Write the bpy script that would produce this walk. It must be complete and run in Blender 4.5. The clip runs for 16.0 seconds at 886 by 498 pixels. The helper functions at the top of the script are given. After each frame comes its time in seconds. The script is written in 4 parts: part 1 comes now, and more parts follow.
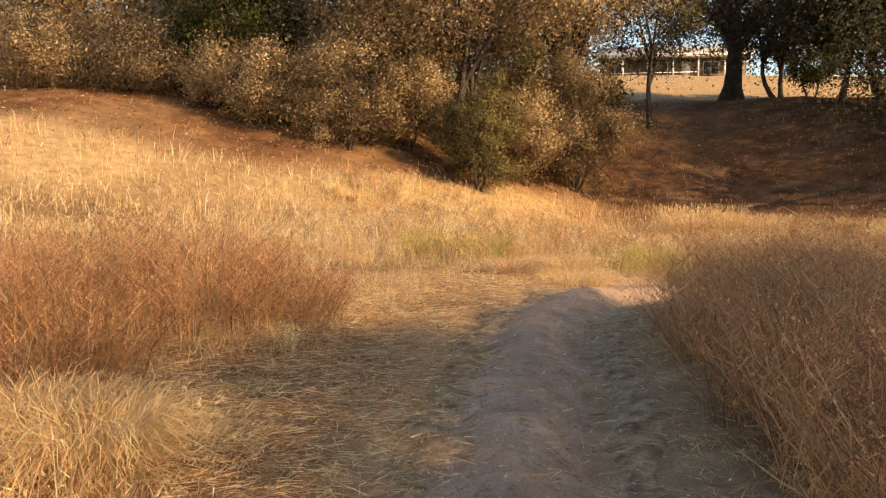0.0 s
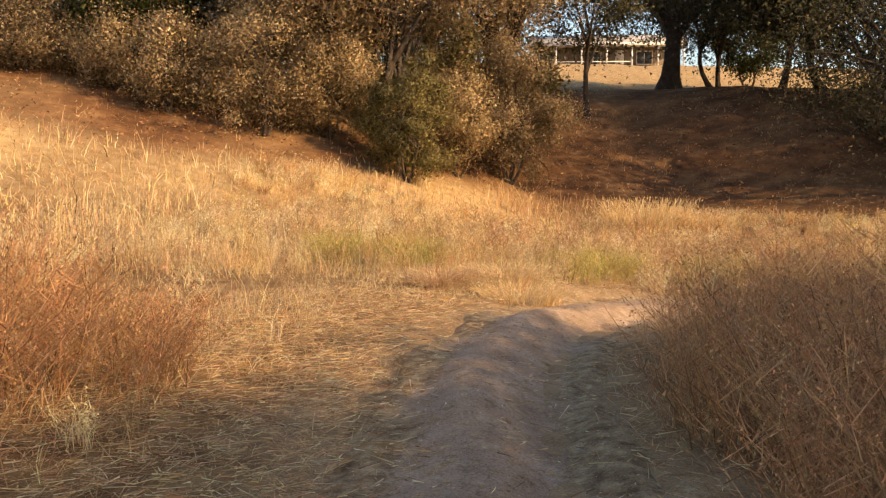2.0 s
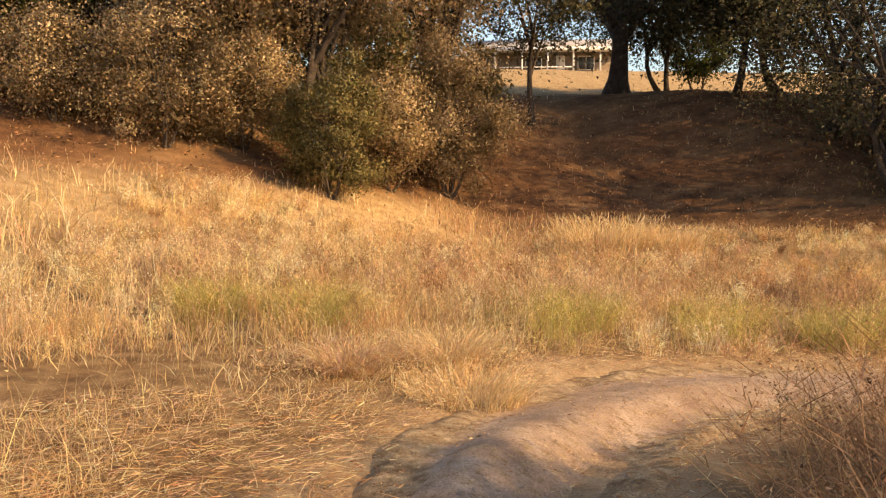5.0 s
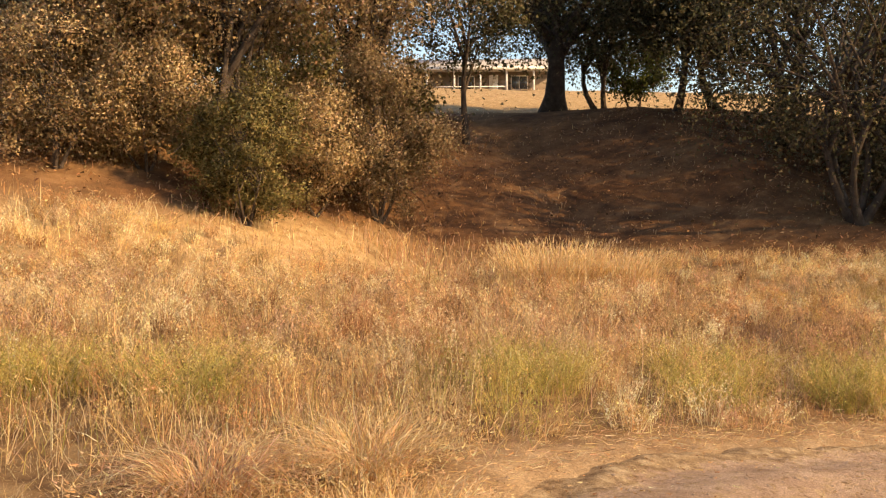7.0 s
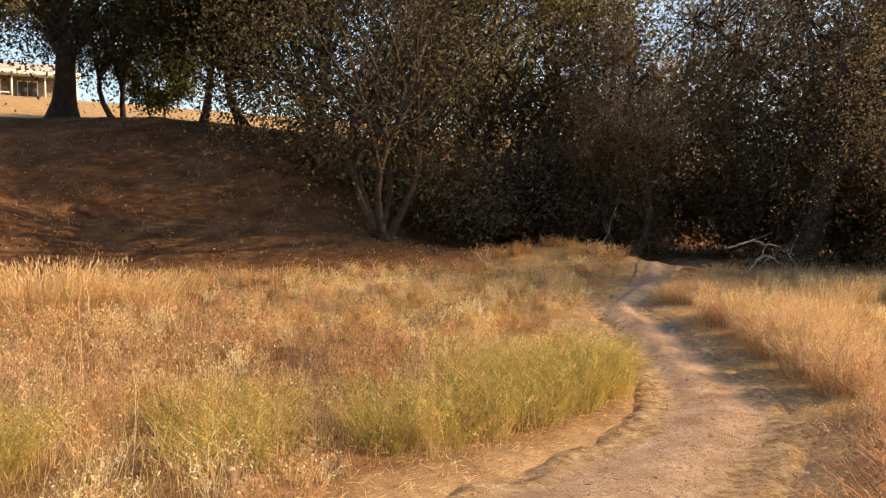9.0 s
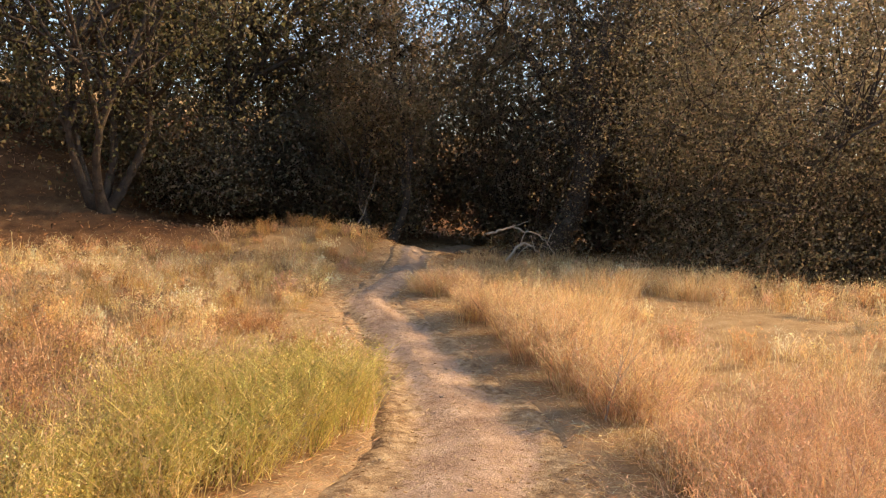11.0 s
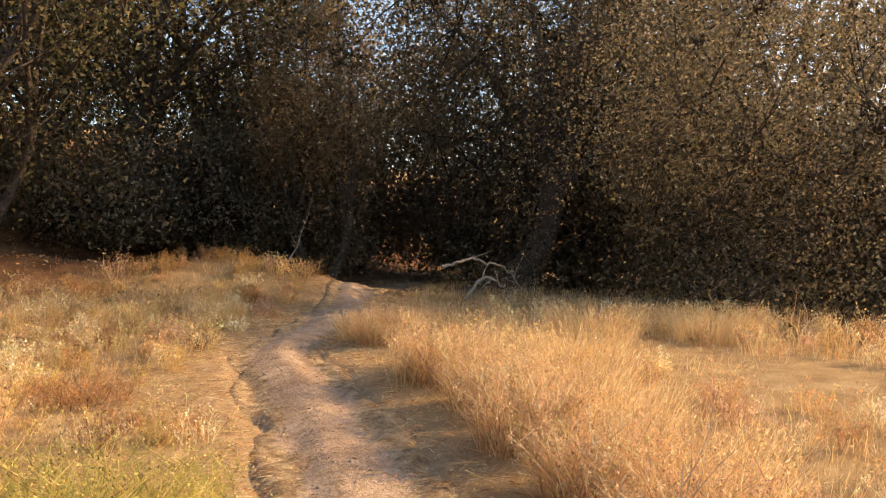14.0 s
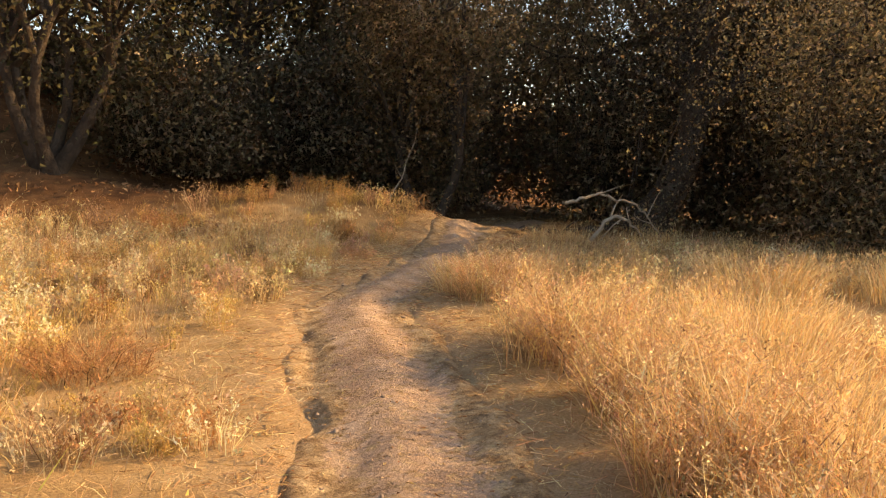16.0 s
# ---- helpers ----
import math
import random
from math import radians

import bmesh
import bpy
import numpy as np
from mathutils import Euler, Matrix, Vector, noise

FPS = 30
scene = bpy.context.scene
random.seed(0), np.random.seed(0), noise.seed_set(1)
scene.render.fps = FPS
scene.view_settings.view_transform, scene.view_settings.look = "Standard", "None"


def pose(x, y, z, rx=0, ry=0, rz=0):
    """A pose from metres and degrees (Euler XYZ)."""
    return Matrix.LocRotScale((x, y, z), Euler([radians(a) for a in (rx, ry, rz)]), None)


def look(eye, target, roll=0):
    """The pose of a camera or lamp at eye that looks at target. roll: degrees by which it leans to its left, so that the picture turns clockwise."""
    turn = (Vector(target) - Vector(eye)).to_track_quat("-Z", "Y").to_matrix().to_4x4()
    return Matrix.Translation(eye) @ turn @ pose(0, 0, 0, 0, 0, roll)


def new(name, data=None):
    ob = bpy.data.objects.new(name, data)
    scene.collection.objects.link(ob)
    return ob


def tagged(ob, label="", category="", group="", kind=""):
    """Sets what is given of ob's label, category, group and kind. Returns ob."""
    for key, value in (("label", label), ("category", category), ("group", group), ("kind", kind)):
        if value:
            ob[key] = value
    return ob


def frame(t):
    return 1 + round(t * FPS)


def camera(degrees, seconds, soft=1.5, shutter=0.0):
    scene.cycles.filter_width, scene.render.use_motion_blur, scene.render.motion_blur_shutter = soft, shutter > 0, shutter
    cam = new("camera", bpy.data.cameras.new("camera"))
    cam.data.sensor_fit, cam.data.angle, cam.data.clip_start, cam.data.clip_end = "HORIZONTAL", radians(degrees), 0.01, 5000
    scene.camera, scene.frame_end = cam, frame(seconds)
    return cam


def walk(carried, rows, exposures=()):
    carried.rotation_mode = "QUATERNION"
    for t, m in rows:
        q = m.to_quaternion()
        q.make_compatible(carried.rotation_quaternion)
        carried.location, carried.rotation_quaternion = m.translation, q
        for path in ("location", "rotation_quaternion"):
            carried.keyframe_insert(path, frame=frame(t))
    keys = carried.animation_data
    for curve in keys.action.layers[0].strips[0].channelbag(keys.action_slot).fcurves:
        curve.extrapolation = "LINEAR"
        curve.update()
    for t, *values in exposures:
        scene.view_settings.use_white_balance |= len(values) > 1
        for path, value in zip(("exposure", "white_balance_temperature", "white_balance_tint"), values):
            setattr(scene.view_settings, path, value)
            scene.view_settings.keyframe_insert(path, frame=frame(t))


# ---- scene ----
cam = camera(52.0, 16.0, 1.2)
METRES, EYE, TILT, LEAN, TURN = 20.0, 1.5, -5.0, 0.0, 0.0
ROWS = [
    (0.0, 0.0, 0.0, 0.0, 0.0, 0.0, -0.0),
    (0.5, 0.0007, 0.031, 0.0023, -0.24, 0.02, -0.08),
    (1.0, 0.003, 0.0673, 0.0053, -2.11, -0.18, 0.34),
    (1.5, 0.0063, 0.1006, 0.0077, -2.77, -0.36, 0.16),
    (2.0, 0.0103, 0.1332, 0.0103, -4.36, -0.62, -0.05),
    (2.5, 0.0149, 0.162, 0.0121, -4.45, -0.6, 0.01),
    (3.0, 0.0186, 0.1923, 0.0159, -4.57, -0.59, 0.05),
    (3.5, 0.0245, 0.2213, 0.0197, -4.62, -0.31, 0.51),
    (4.0, 0.0285, 0.2515, 0.0247, -5.68, -0.16, 0.59),
    (6.5, 0.0559, 0.4018, 0.0397, -10.72, 0.39, 1.29),
    (7.0, 0.062, 0.4315, 0.0405, -12.23, 1.23, 1.58),
    (7.5, 0.0735, 0.4599, 0.0401, -16.66, 2.48, 3.08),
    (8.0, 0.0875, 0.4867, 0.0383, -21.93, 2.35, 2.87),
    (8.5, 0.1035, 0.5112, 0.0375, -30.86, 2.21, 3.23),
    (9.0, 0.1281, 0.5364, 0.0349, -40.96, 1.52, 3.39),
    (9.5, 0.1552, 0.5558, 0.0348, -51.44, -0.73, 4.59),
    (12.0, 0.2793, 0.6375, 0.0392, -56.35, -0.45, 1.76),
    (12.5, 0.3066, 0.6536, 0.0373, -56.74, -0.19, 2.01),
    (13.0, 0.3357, 0.671, 0.0274, -58.2, 3.26, 3.33),
    (13.5, 0.3646, 0.6875, 0.0286, -59.68, 2.57, 2.64),
    (14.0, 0.392, 0.7006, 0.0295, -58.53, 2.09, 2.68),
    (14.5, 0.4198, 0.7166, 0.0297, -56.84, 1.44, 2.38),
    (15.0, 0.4457, 0.7326, 0.0299, -55.98, 0.78, 2.1),
    (15.5, 0.4687, 0.7499, 0.0301, -53.36, -1.0, 1.59),
    (16.0, 0.4923, 0.7684, 0.0301, -51.25, -1.6, 1.57),
]
walk(cam, [(t, pose(0, 0, EYE, TILT, LEAN, TURN) @ pose(METRES * x, METRES * y, METRES * z, 90 + pitch, roll, yaw)) for t, x, y, z, yaw, pitch, roll in ROWS], [(0.0, 0.62, 6900, 14), (8.5, 0.64, 7000, 14), (9.7, 0.8, 6700, 14), (12.0, 0.9, 6600, 14), (13.0, 0.92, 6500, 14), (14.5, 0.92, 7200, 14), (16.0, 0.92, 7900, 14)])

# ---- world, sun ----
SUN_TURN, SUN_UP = 128.0, 26.0
world = bpy.data.worlds.new("sky")
scene.world = world
world.use_nodes = True
wn = world.node_tree
sky = wn.nodes.new("ShaderNodeTexSky")
sky.sky_type, sky.sun_disc = "NISHITA", False
sky.sun_elevation, sky.sun_rotation = radians(SUN_UP), radians(SUN_TURN)
wn.nodes["Background"].inputs["Strength"].default_value = 0.15
wn.links.new(sky.outputs[0], wn.nodes["Background"].inputs["Color"])
sun_data = bpy.data.lights.new("sun", "SUN")
sun_data.energy, sun_data.angle, sun_data.color = 5.0, radians(0.6), (1.0, 0.69, 0.36)
sun = new("sun", sun_data)
sun_way = Vector((math.sin(radians(SUN_TURN)) * math.cos(radians(SUN_UP)), math.cos(radians(SUN_TURN)) * math.cos(radians(SUN_UP)), math.sin(radians(SUN_UP))))
sun.matrix_world = look(sun_way * 60, (0, 0, 0))


# ---- materials ----
def material(name):
    m = bpy.data.materials.new(name)
    m.use_nodes = True
    return m, m.node_tree, m.node_tree.nodes["Principled BSDF"]


def node(tree, kind, **values):
    n = tree.nodes.new(kind)
    for key, value in values.items():
        n.inputs[key].default_value = value
    return n


def ramp(tree, source, stops):
    n = tree.nodes.new("ShaderNodeValToRGB")
    while len(n.color_ramp.elements) < len(stops):
        n.color_ramp.elements.new(0.5)
    for e, (p, c) in zip(n.color_ramp.elements, stops):
        e.position, e.color = p, (*c, 1)
    tree.links.new(source, n.inputs[0])
    return n.outputs[0]


def coords(tree):
    return tree.nodes.new("ShaderNodeTexCoord").outputs["Object"]


def noise_of(tree, scale, detail=4, rough=0.6):
    n = node(tree, "ShaderNodeTexNoise", Scale=scale, Detail=detail, Roughness=rough)
    tree.links.new(coords(tree), n.inputs["Vector"])
    return n.outputs["Fac"]


def mix(tree, fac, a, b, kind="MIX"):
    n = tree.nodes.new("ShaderNodeMix")
    n.data_type, n.blend_type = "RGBA", kind
    for source, socket in ((fac, n.inputs[0]), (a, n.inputs[6]), (b, n.inputs[7])):
        if isinstance(source, (int, float)):
            socket.default_value = source
        elif isinstance(source, tuple):
            socket.default_value = (*source, 1)
        else:
            tree.links.new(source, socket)
    return n.outputs[2]


def bump(tree, shader, source, strength, distance):
    n = node(tree, "ShaderNodeBump", Strength=strength, Distance=distance)
    tree.links.new(source, n.inputs["Height"])
    tree.links.new(n.outputs[0], shader.inputs["Normal"])


def surface(name, stops, scale, rough, grain=40, relief=0.4, depth=0.02):
    m, tr, bs = material(name)
    base = ramp(tr, noise_of(tr, scale, 6), stops)
    fine = ramp(tr, noise_of(tr, grain, 3), [(0.3, (0.72, 0.72, 0.72)), (0.7, (1.15, 1.12, 1.08))])
    tr.links.new(mix(tr, 1.0, base, fine, "MULTIPLY"), bs.inputs["Base Color"])
    bs.inputs["Roughness"].default_value = rough
    bs.inputs["Specular IOR Level"].default_value = 0.2
    bump(tr, bs, noise_of(tr, grain, 4), relief, depth)
    return m


def foliage(name, through_light=0.3, rough=0.6, gloss=0.3):
    """Leaves and blades: the colour of each piece is its own tint, and light shines through."""
    m, tr, bs = material(name)
    tint = tr.nodes.new("ShaderNodeVertexColor")
    tint.layer_name = "tint"
    tr.links.new(tint.outputs["Color"], bs.inputs["Base Color"])
    bs.inputs["Roughness"].default_value = rough
    bs.inputs["Specular IOR Level"].default_value = gloss
    glow = tr.nodes.new("ShaderNodeBsdfTranslucent")
    tr.links.new(tint.outputs["Color"], glow.inputs["Color"])
    both = node(tr, "ShaderNodeMixShader", Fac=through_light)
    tr.links.new(bs.outputs[0], both.inputs[1])
    tr.links.new(glow.outputs[0], both.inputs[2])
    tr.links.new(both.outputs[0], tr.nodes["Material Output"].inputs["Surface"])
    return m


def ground_material():
    m, tr, bs = material("dry_soil_and_shaded_litter")
    lay = tr.nodes.new("ShaderNodeVertexColor")
    lay.layer_name = "litter"
    part_of = tr.nodes.new("ShaderNodeSeparateColor")
    tr.links.new(lay.outputs["Color"], part_of.inputs[0])
    straw = ramp(tr, noise_of(tr, 3.0, 8), [(0.3, (0.32, 0.21, 0.10)), (0.5, (0.48, 0.34, 0.17)), (0.7, (0.60, 0.45, 0.25))])
    # brown leaf litter, its colour darkened to stand in for tree shade
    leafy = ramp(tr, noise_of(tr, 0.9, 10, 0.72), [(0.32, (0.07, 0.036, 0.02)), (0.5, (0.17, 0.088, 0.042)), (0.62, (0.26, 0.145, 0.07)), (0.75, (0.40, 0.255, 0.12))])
    dust = ramp(tr, noise_of(tr, 4.0, 8), [(0.3, (0.30, 0.20, 0.115)), (0.55, (0.45, 0.325, 0.19)), (0.75, (0.58, 0.44, 0.27))])
    thatch = ramp(tr, noise_of(tr, 3.6, 8), [(0.3, (0.15, 0.09, 0.045)), (0.5, (0.26, 0.165, 0.08)), (0.7, (0.40, 0.28, 0.14))])
    grassy = mix(tr, part_of.outputs[2], thatch, straw)
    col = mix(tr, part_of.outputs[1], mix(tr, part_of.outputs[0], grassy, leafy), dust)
    fine = ramp(tr, noise_of(tr, 60, 4, 0.7), [(0.3, (0.6, 0.58, 0.55)), (0.7, (1.25, 1.2, 1.15))])
    tr.links.new(mix(tr, 1.0, col, fine, "MULTIPLY"), bs.inputs["Base Color"])
    bs.inputs["Roughness"].default_value = 0.95
    bs.inputs["Specular IOR Level"].default_value = 0.1
    bump(tr, bs, noise_of(tr, 45, 5, 0.7), 0.7, 0.03)
    return m


def trail_material():
    """Packed dust, scuffed and gritty, that gives way to straw litter at its verges."""
    m, tr, bs = material("pale_packed_dust")
    dust = ramp(tr, noise_of(tr, 2.3, 7), [(0.3, (0.32, 0.21, 0.14)), (0.5, (0.46, 0.325, 0.225)), (0.72, (0.60, 0.455, 0.33))])
    straw = ramp(tr, noise_of(tr, 9.0, 8), [(0.32, (0.20, 0.125, 0.065)), (0.5, (0.38, 0.265, 0.145)), (0.68, (0.58, 0.44, 0.26))])
    lay = tr.nodes.new("ShaderNodeVertexColor")
    lay.layer_name = "verge"
    broken = node(tr, "ShaderNodeMath")
    broken.operation = "MULTIPLY_ADD"
    tr.links.new(noise_of(tr, 14, 6, 0.7), broken.inputs[0])
    broken.inputs[1].default_value = 1.6
    tr.links.new(lay.outputs["Color"], broken.inputs[2])
    spread = ramp(tr, broken.outputs[0], [(0.0, (0, 0, 0)), (0.78, (0, 0, 0)), (1.0, (1, 1, 1))])
    col = mix(tr, spread, dust, straw)
    grit = ramp(tr, noise_of(tr, 70, 4, 0.75), [(0.32, (0.55, 0.53, 0.5)), (0.5, (0.95, 0.95, 0.95)), (0.68, (1.3, 1.28, 1.25))])
    tr.links.new(mix(tr, 1.0, col, grit, "MULTIPLY"), bs.inputs["Base Color"])
    bs.inputs["Roughness"].default_value = 0.95
    bs.inputs["Specular IOR Level"].default_value = 0.15
    bump(tr, bs, noise_of(tr, 26, 7, 0.75), 0.9, 0.03)
    return m


M_GROUND = ground_material()
M_TRAIL = trail_material()
M_GRASS = foliage("dry_grass_blades", 0.42, 0.55, 0.2)
M_LEAF = foliage("oak_leaves", 0.48, 0.7, 0.15)
M_BARK = surface("grey_brown_bark", [(0.3, (0.045, 0.033, 0.025)), (0.6, (0.10, 0.077, 0.058)), (0.8, (0.20, 0.16, 0.125))], 3.5, 0.9, 22, 0.9, 0.05)
M_PALE_BARK = surface("bleached_dead_wood", [(0.3, (0.30, 0.235, 0.17)), (0.7, (0.56, 0.48, 0.38))], 5, 0.8, 30, 0.6, 0.01)
M_STONE = surface("dusty_stone", [(0.3, (0.26, 0.195, 0.145)), (0.7, (0.46, 0.36, 0.27))], 9, 0.9, 60, 0.5, 0.005)


# ---- the lie of the land ----
def smooth(a, b, v):
    t = np.clip((v - a) / (b - a), 0, 1)
    return t * t * (3 - 2 * t)


def slope_foot(x):
    """Where, along y, the wooded slope begins."""
    return np.interp(x, [-40, -14, -2, 1.3, 6, 12, 18, 24, 34, 60], [12, 18, 23.8, 25.5, 30.5, 31, 26, 27, 31, 34])


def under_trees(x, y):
    """How far the meadow has given way to leaf litter, darkened as if shaded, 0 to 1."""
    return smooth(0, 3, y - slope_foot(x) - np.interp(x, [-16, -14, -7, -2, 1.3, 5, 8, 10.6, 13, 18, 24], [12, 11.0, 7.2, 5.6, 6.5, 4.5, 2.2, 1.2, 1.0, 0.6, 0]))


def waves(x, y, scale, seed):
    """Soft uneven ground, about -1 to 1."""
    r = np.random.RandomState(seed)
    total = np.zeros_like(x, dtype=float)
    for k in range(7):
        a, ph, f = r.uniform(0, 6.28), r.uniform(0, 6.28), scale * r.uniform(0.6, 1.9)
        total += np.sin((x * np.cos(a) + y * np.sin(a)) * f + ph)
    return total / 4


def land(x, y):
    q = x + 0.3 * y
    low = -0.72 * smooth(3, 14.5, q) + 0.3 * smooth(17, 23, q)
    rise = (5.7 - 1.0 * smooth(1, 7, -x)) * smooth(0, 22, y - slope_foot(x)) + 4.6 * smooth(50, 84, y) + 0.3 * smooth(2, 12, -x)
    bank = 0.75 * np.exp(-(((x - 21.0) * 0.8 - (y - 27.0) * 0.6) / 3.0) ** 2 - (((x - 21.0) * 0.6 + (y - 27.8) * 0.8) / 1.1) ** 2)
    mound = 0.42 * np.exp(-((x + 2.7) / 1.15) ** 2 - ((y - 8.0) / 1.6) ** 2)
    return low + rise + bank + mound


TRAIL = [(0.3, -6, 0.75), (0.32, 0, 0.72), (0.42, 4.2, 0.72), (0.62, 6, 0.74), (0.95, 8.4, 0.75), (1.6, 10.6, 0.72), (2.75, 12.5, 0.85), (4.4, 13.7, 0.95), (7.4, 14.5, 0.9),
         (10.1, 15.5, 0.8), (11.8, 16.8, 0.66), (13.0, 17.95, 0.58), (14.5, 19.6, 0.56), (15.7, 20.95, 0.5), (17.6, 22.1, 0.46), (21.2, 24.3, 0.5), (25, 26.5, 0.55), (31, 29, 0.6)]


def spline(points, step):
    """A smooth line through the points, about one step apart; the columns past x and y go along."""
    p = np.array(points, float)
    e = np.vstack([2 * p[0] - p[1], p, 2 * p[-1] - p[-2]])
    rows = []
    for i in range(1, len(e) - 2):
        n = max(2, int(np.linalg.norm(e[i + 1, :2] - e[i, :2]) / step))
        t = np.linspace(0, 1, n, endpoint=False)[:, None]
        a, b, c, d = e[i - 1], e[i], e[i + 1], e[i + 2]
        rows.append(0.5 * (2 * b + (c - a) * t + (2 * a - 5 * b + 4 * c - d) * t ** 2 + (3 * b - a - 3 * c + d) * t ** 3))
    return np.vstack(rows + [p[-1:]])


LINE = spline(TRAIL, 0.1)
AHEAD = np.gradient(LINE[:, :2], axis=0)
AHEAD /= np.linalg.norm(AHEAD, axis=1)[:, None]
SIDE = np.stack([AHEAD[:, 1], -AHEAD[:, 0]], 1)
FOOTSTEPS = spline([(0, -3), (0.1, 2), (0.6, 5), (1.2, 8.5), (2.5, 10.7), (5.6, 12.8), (7.9, 14.1), (9.9, 15.4)], 0.2)


def from_line(line, x, y):
    """The distance to a line of points, and the number of the nearest of them."""
    best, which = np.full(len(x), 1e9), np.zeros(len(x), int)
    for start in range(0, len(x), 20000):
        s = slice(start, start + 20000)
        d = (x[s, None] - line[None, ::2, 0]) ** 2 + (y[s, None] - line[None, ::2, 1]) ** 2
        which[s] = d.argmin(1) * 2
        best[s] = np.sqrt(d.min(1))
    return best, which


# ---- mesh helpers ----
def mesh_of(name, verts, faces, mat, tint=None, layer="tint", even=True, normals=None):
    """A mesh from arrays: faces all with the same number of corners."""
    me = bpy.data.meshes.new(name)
    verts, faces = np.asarray(verts, np.float32), np.asarray(faces, np.int32)
    k = faces.shape[1]
    me.vertices.add(len(verts))
    me.vertices.foreach_set("co", verts.ravel())
    me.loops.add(faces.size)
    me.loops.foreach_set("vertex_index", faces.ravel())
    me.polygons.add(len(faces))
    me.polygons.foreach_set("loop_start", np.arange(0, faces.size, k, dtype=np.int32))
    if even:
        me.polygons.foreach_set("use_smooth", np.ones(len(faces), bool))
    if tint is not None:
        attr = me.color_attributes.new(layer, "FLOAT_COLOR", "POINT")
        attr.data.foreach_set("color", np.column_stack([tint, np.ones(len(tint))]).astype(np.float32).ravel())
    me.materials.append(mat)
    me.update(calc_edges=True)
    me.validate()
    if normals is not None:
        normals = normals / (np.linalg.norm(normals, axis=1)[:, None] + 1e-9)
        me.normals_split_custom_set_from_vertices(normals.astype(np.float32))
    return me


def part(name, me, parent, label=""):
    ob = new(name, me)
    ob.parent = parent
    return tagged(ob, label)


class Pile:
    """Gathers pieces of one mesh."""

    def __init__(self):
        self.v, self.f, self.c, self.n = [], [], [], 0

    def add(self, v, f, c=None):
        self.v.append(v)
        self.f.append(np.asarray(f) + self.n)
        self.n += len(v)
        if c is not None:
            self.c.append(c)

    def mesh(self, name, mat, even=True):
        return mesh_of(name, np.vstack(self.v), np.vstack(self.f), mat, np.vstack(self.c) if self.c else None, even=even)


def tube(pile, points, radii, sides=6):
    p, n = np.array(points, float), len(points)
    d = np.gradient(p, axis=0)
    d /= np.linalg.norm(d, axis=1)[:, None] + 1e-9
    ref = np.array([0.31, 0.17, 0.93]) if abs(d[0, 2]) < 0.8 else np.array([0.93, 0.31, 0.17])
    u = np.cross(d, ref)
    u /= np.linalg.norm(u, axis=1)[:, None] + 1e-9
    w = np.cross(d, u)
    a = np.arange(sides) * 2 * np.pi / sides
    r = np.asarray(radii, float)[:, None, None]
    v = p[:, None] + r * (np.cos(a)[None, :, None] * u[:, None] + np.sin(a)[None, :, None] * w[:, None])
    i, j = np.meshgrid(np.arange(n - 1), np.arange(sides), indexing="ij")
    k = (j + 1) % sides
    f = np.stack([i * sides + j, i * sides + k, (i + 1) * sides + k, (i + 1) * sides + j], -1).reshape(-1, 4)
    pile.add(v.reshape(-1, 3), f)


def blades(rng, base, tall, lean, wide, tint, seg=2, kink=0.055, droop=0.0):
    """Grass: each blade a strip that bends over from its foot to a point, or droops. Returns verts, triangles, tints."""
    n = len(base)
    a = rng.uniform(0, np.pi, n)
    side = np.stack([np.cos(a), np.sin(a), np.zeros(n)], 1) * wide[:, None]
    rows = []
    for k in range(seg + 1):
        t = k / seg
        up = t * (1.15 - 0.15 * t) + droop * (t - 1.5 * t * t)
        c = base + np.column_stack([lean * t ** (1.8 - 0.5 * droop), tall * up])
        if k == seg:
            rows.append(c)
            break
        s = side * (1 - 0.35 * t)
        if k:
            c = c + rng.normal(0, kink, (n, 3)) * tall[:, None] * np.array([1, 1, 0.3])
        rows += [c - s, c + s]
    v = np.stack(rows, 1)
    m = 2 * seg + 1
    tri = []
    for k in range(seg - 1):
        tri += [(2 * k, 2 * k + 1, 2 * k + 3), (2 * k, 2 * k + 3, 2 * k + 2)]
    tri.append((2 * seg - 2, 2 * seg - 1, 2 * seg))
    f = (np.arange(n)[:, None, None] * m + np.array(tri)[None]).reshape(-1, 3)
    return v.reshape(-1, 3), f, np.repeat(tint, m, axis=0)


def flecks(rng, centre, long, wide, tint, up=None):
    """Leaves and seed heads: pointed slips, turned at random or along up. Returns verts, triangles, tints."""
    n = len(centre)
    u = rng.normal(size=(n, 3)) if up is None else up + rng.normal(size=(n, 3)) * 0.25
    u /= np.linalg.norm(u, axis=1)[:, None]
    w = np.cross(u, rng.normal(size=(n, 3)))
    w /= np.linalg.norm(w, axis=1)[:, None] + 1e-9
    u, w = u * (long / 2)[:, None], w * (wide / 2)[:, None]
    v = np.stack([centre + w - u * 0.8, centre + u, centre - w - u * 0.8], 1).reshape(-1, 3)
    return v, np.arange(3 * n).reshape(n, 3), np.repeat(tint, 3, axis=0)


def shades(rng, n, colours, spread=0.16):
    """Tints picked among some colours, each a little lighter or darker."""
    c = np.array(colours)[rng.randint(0, len(colours), n)]
    return np.clip(c * rng.normal(1, spread, (n, 1)) * rng.normal(1, 0.05, (n, 3)), 0.005, 0.9)


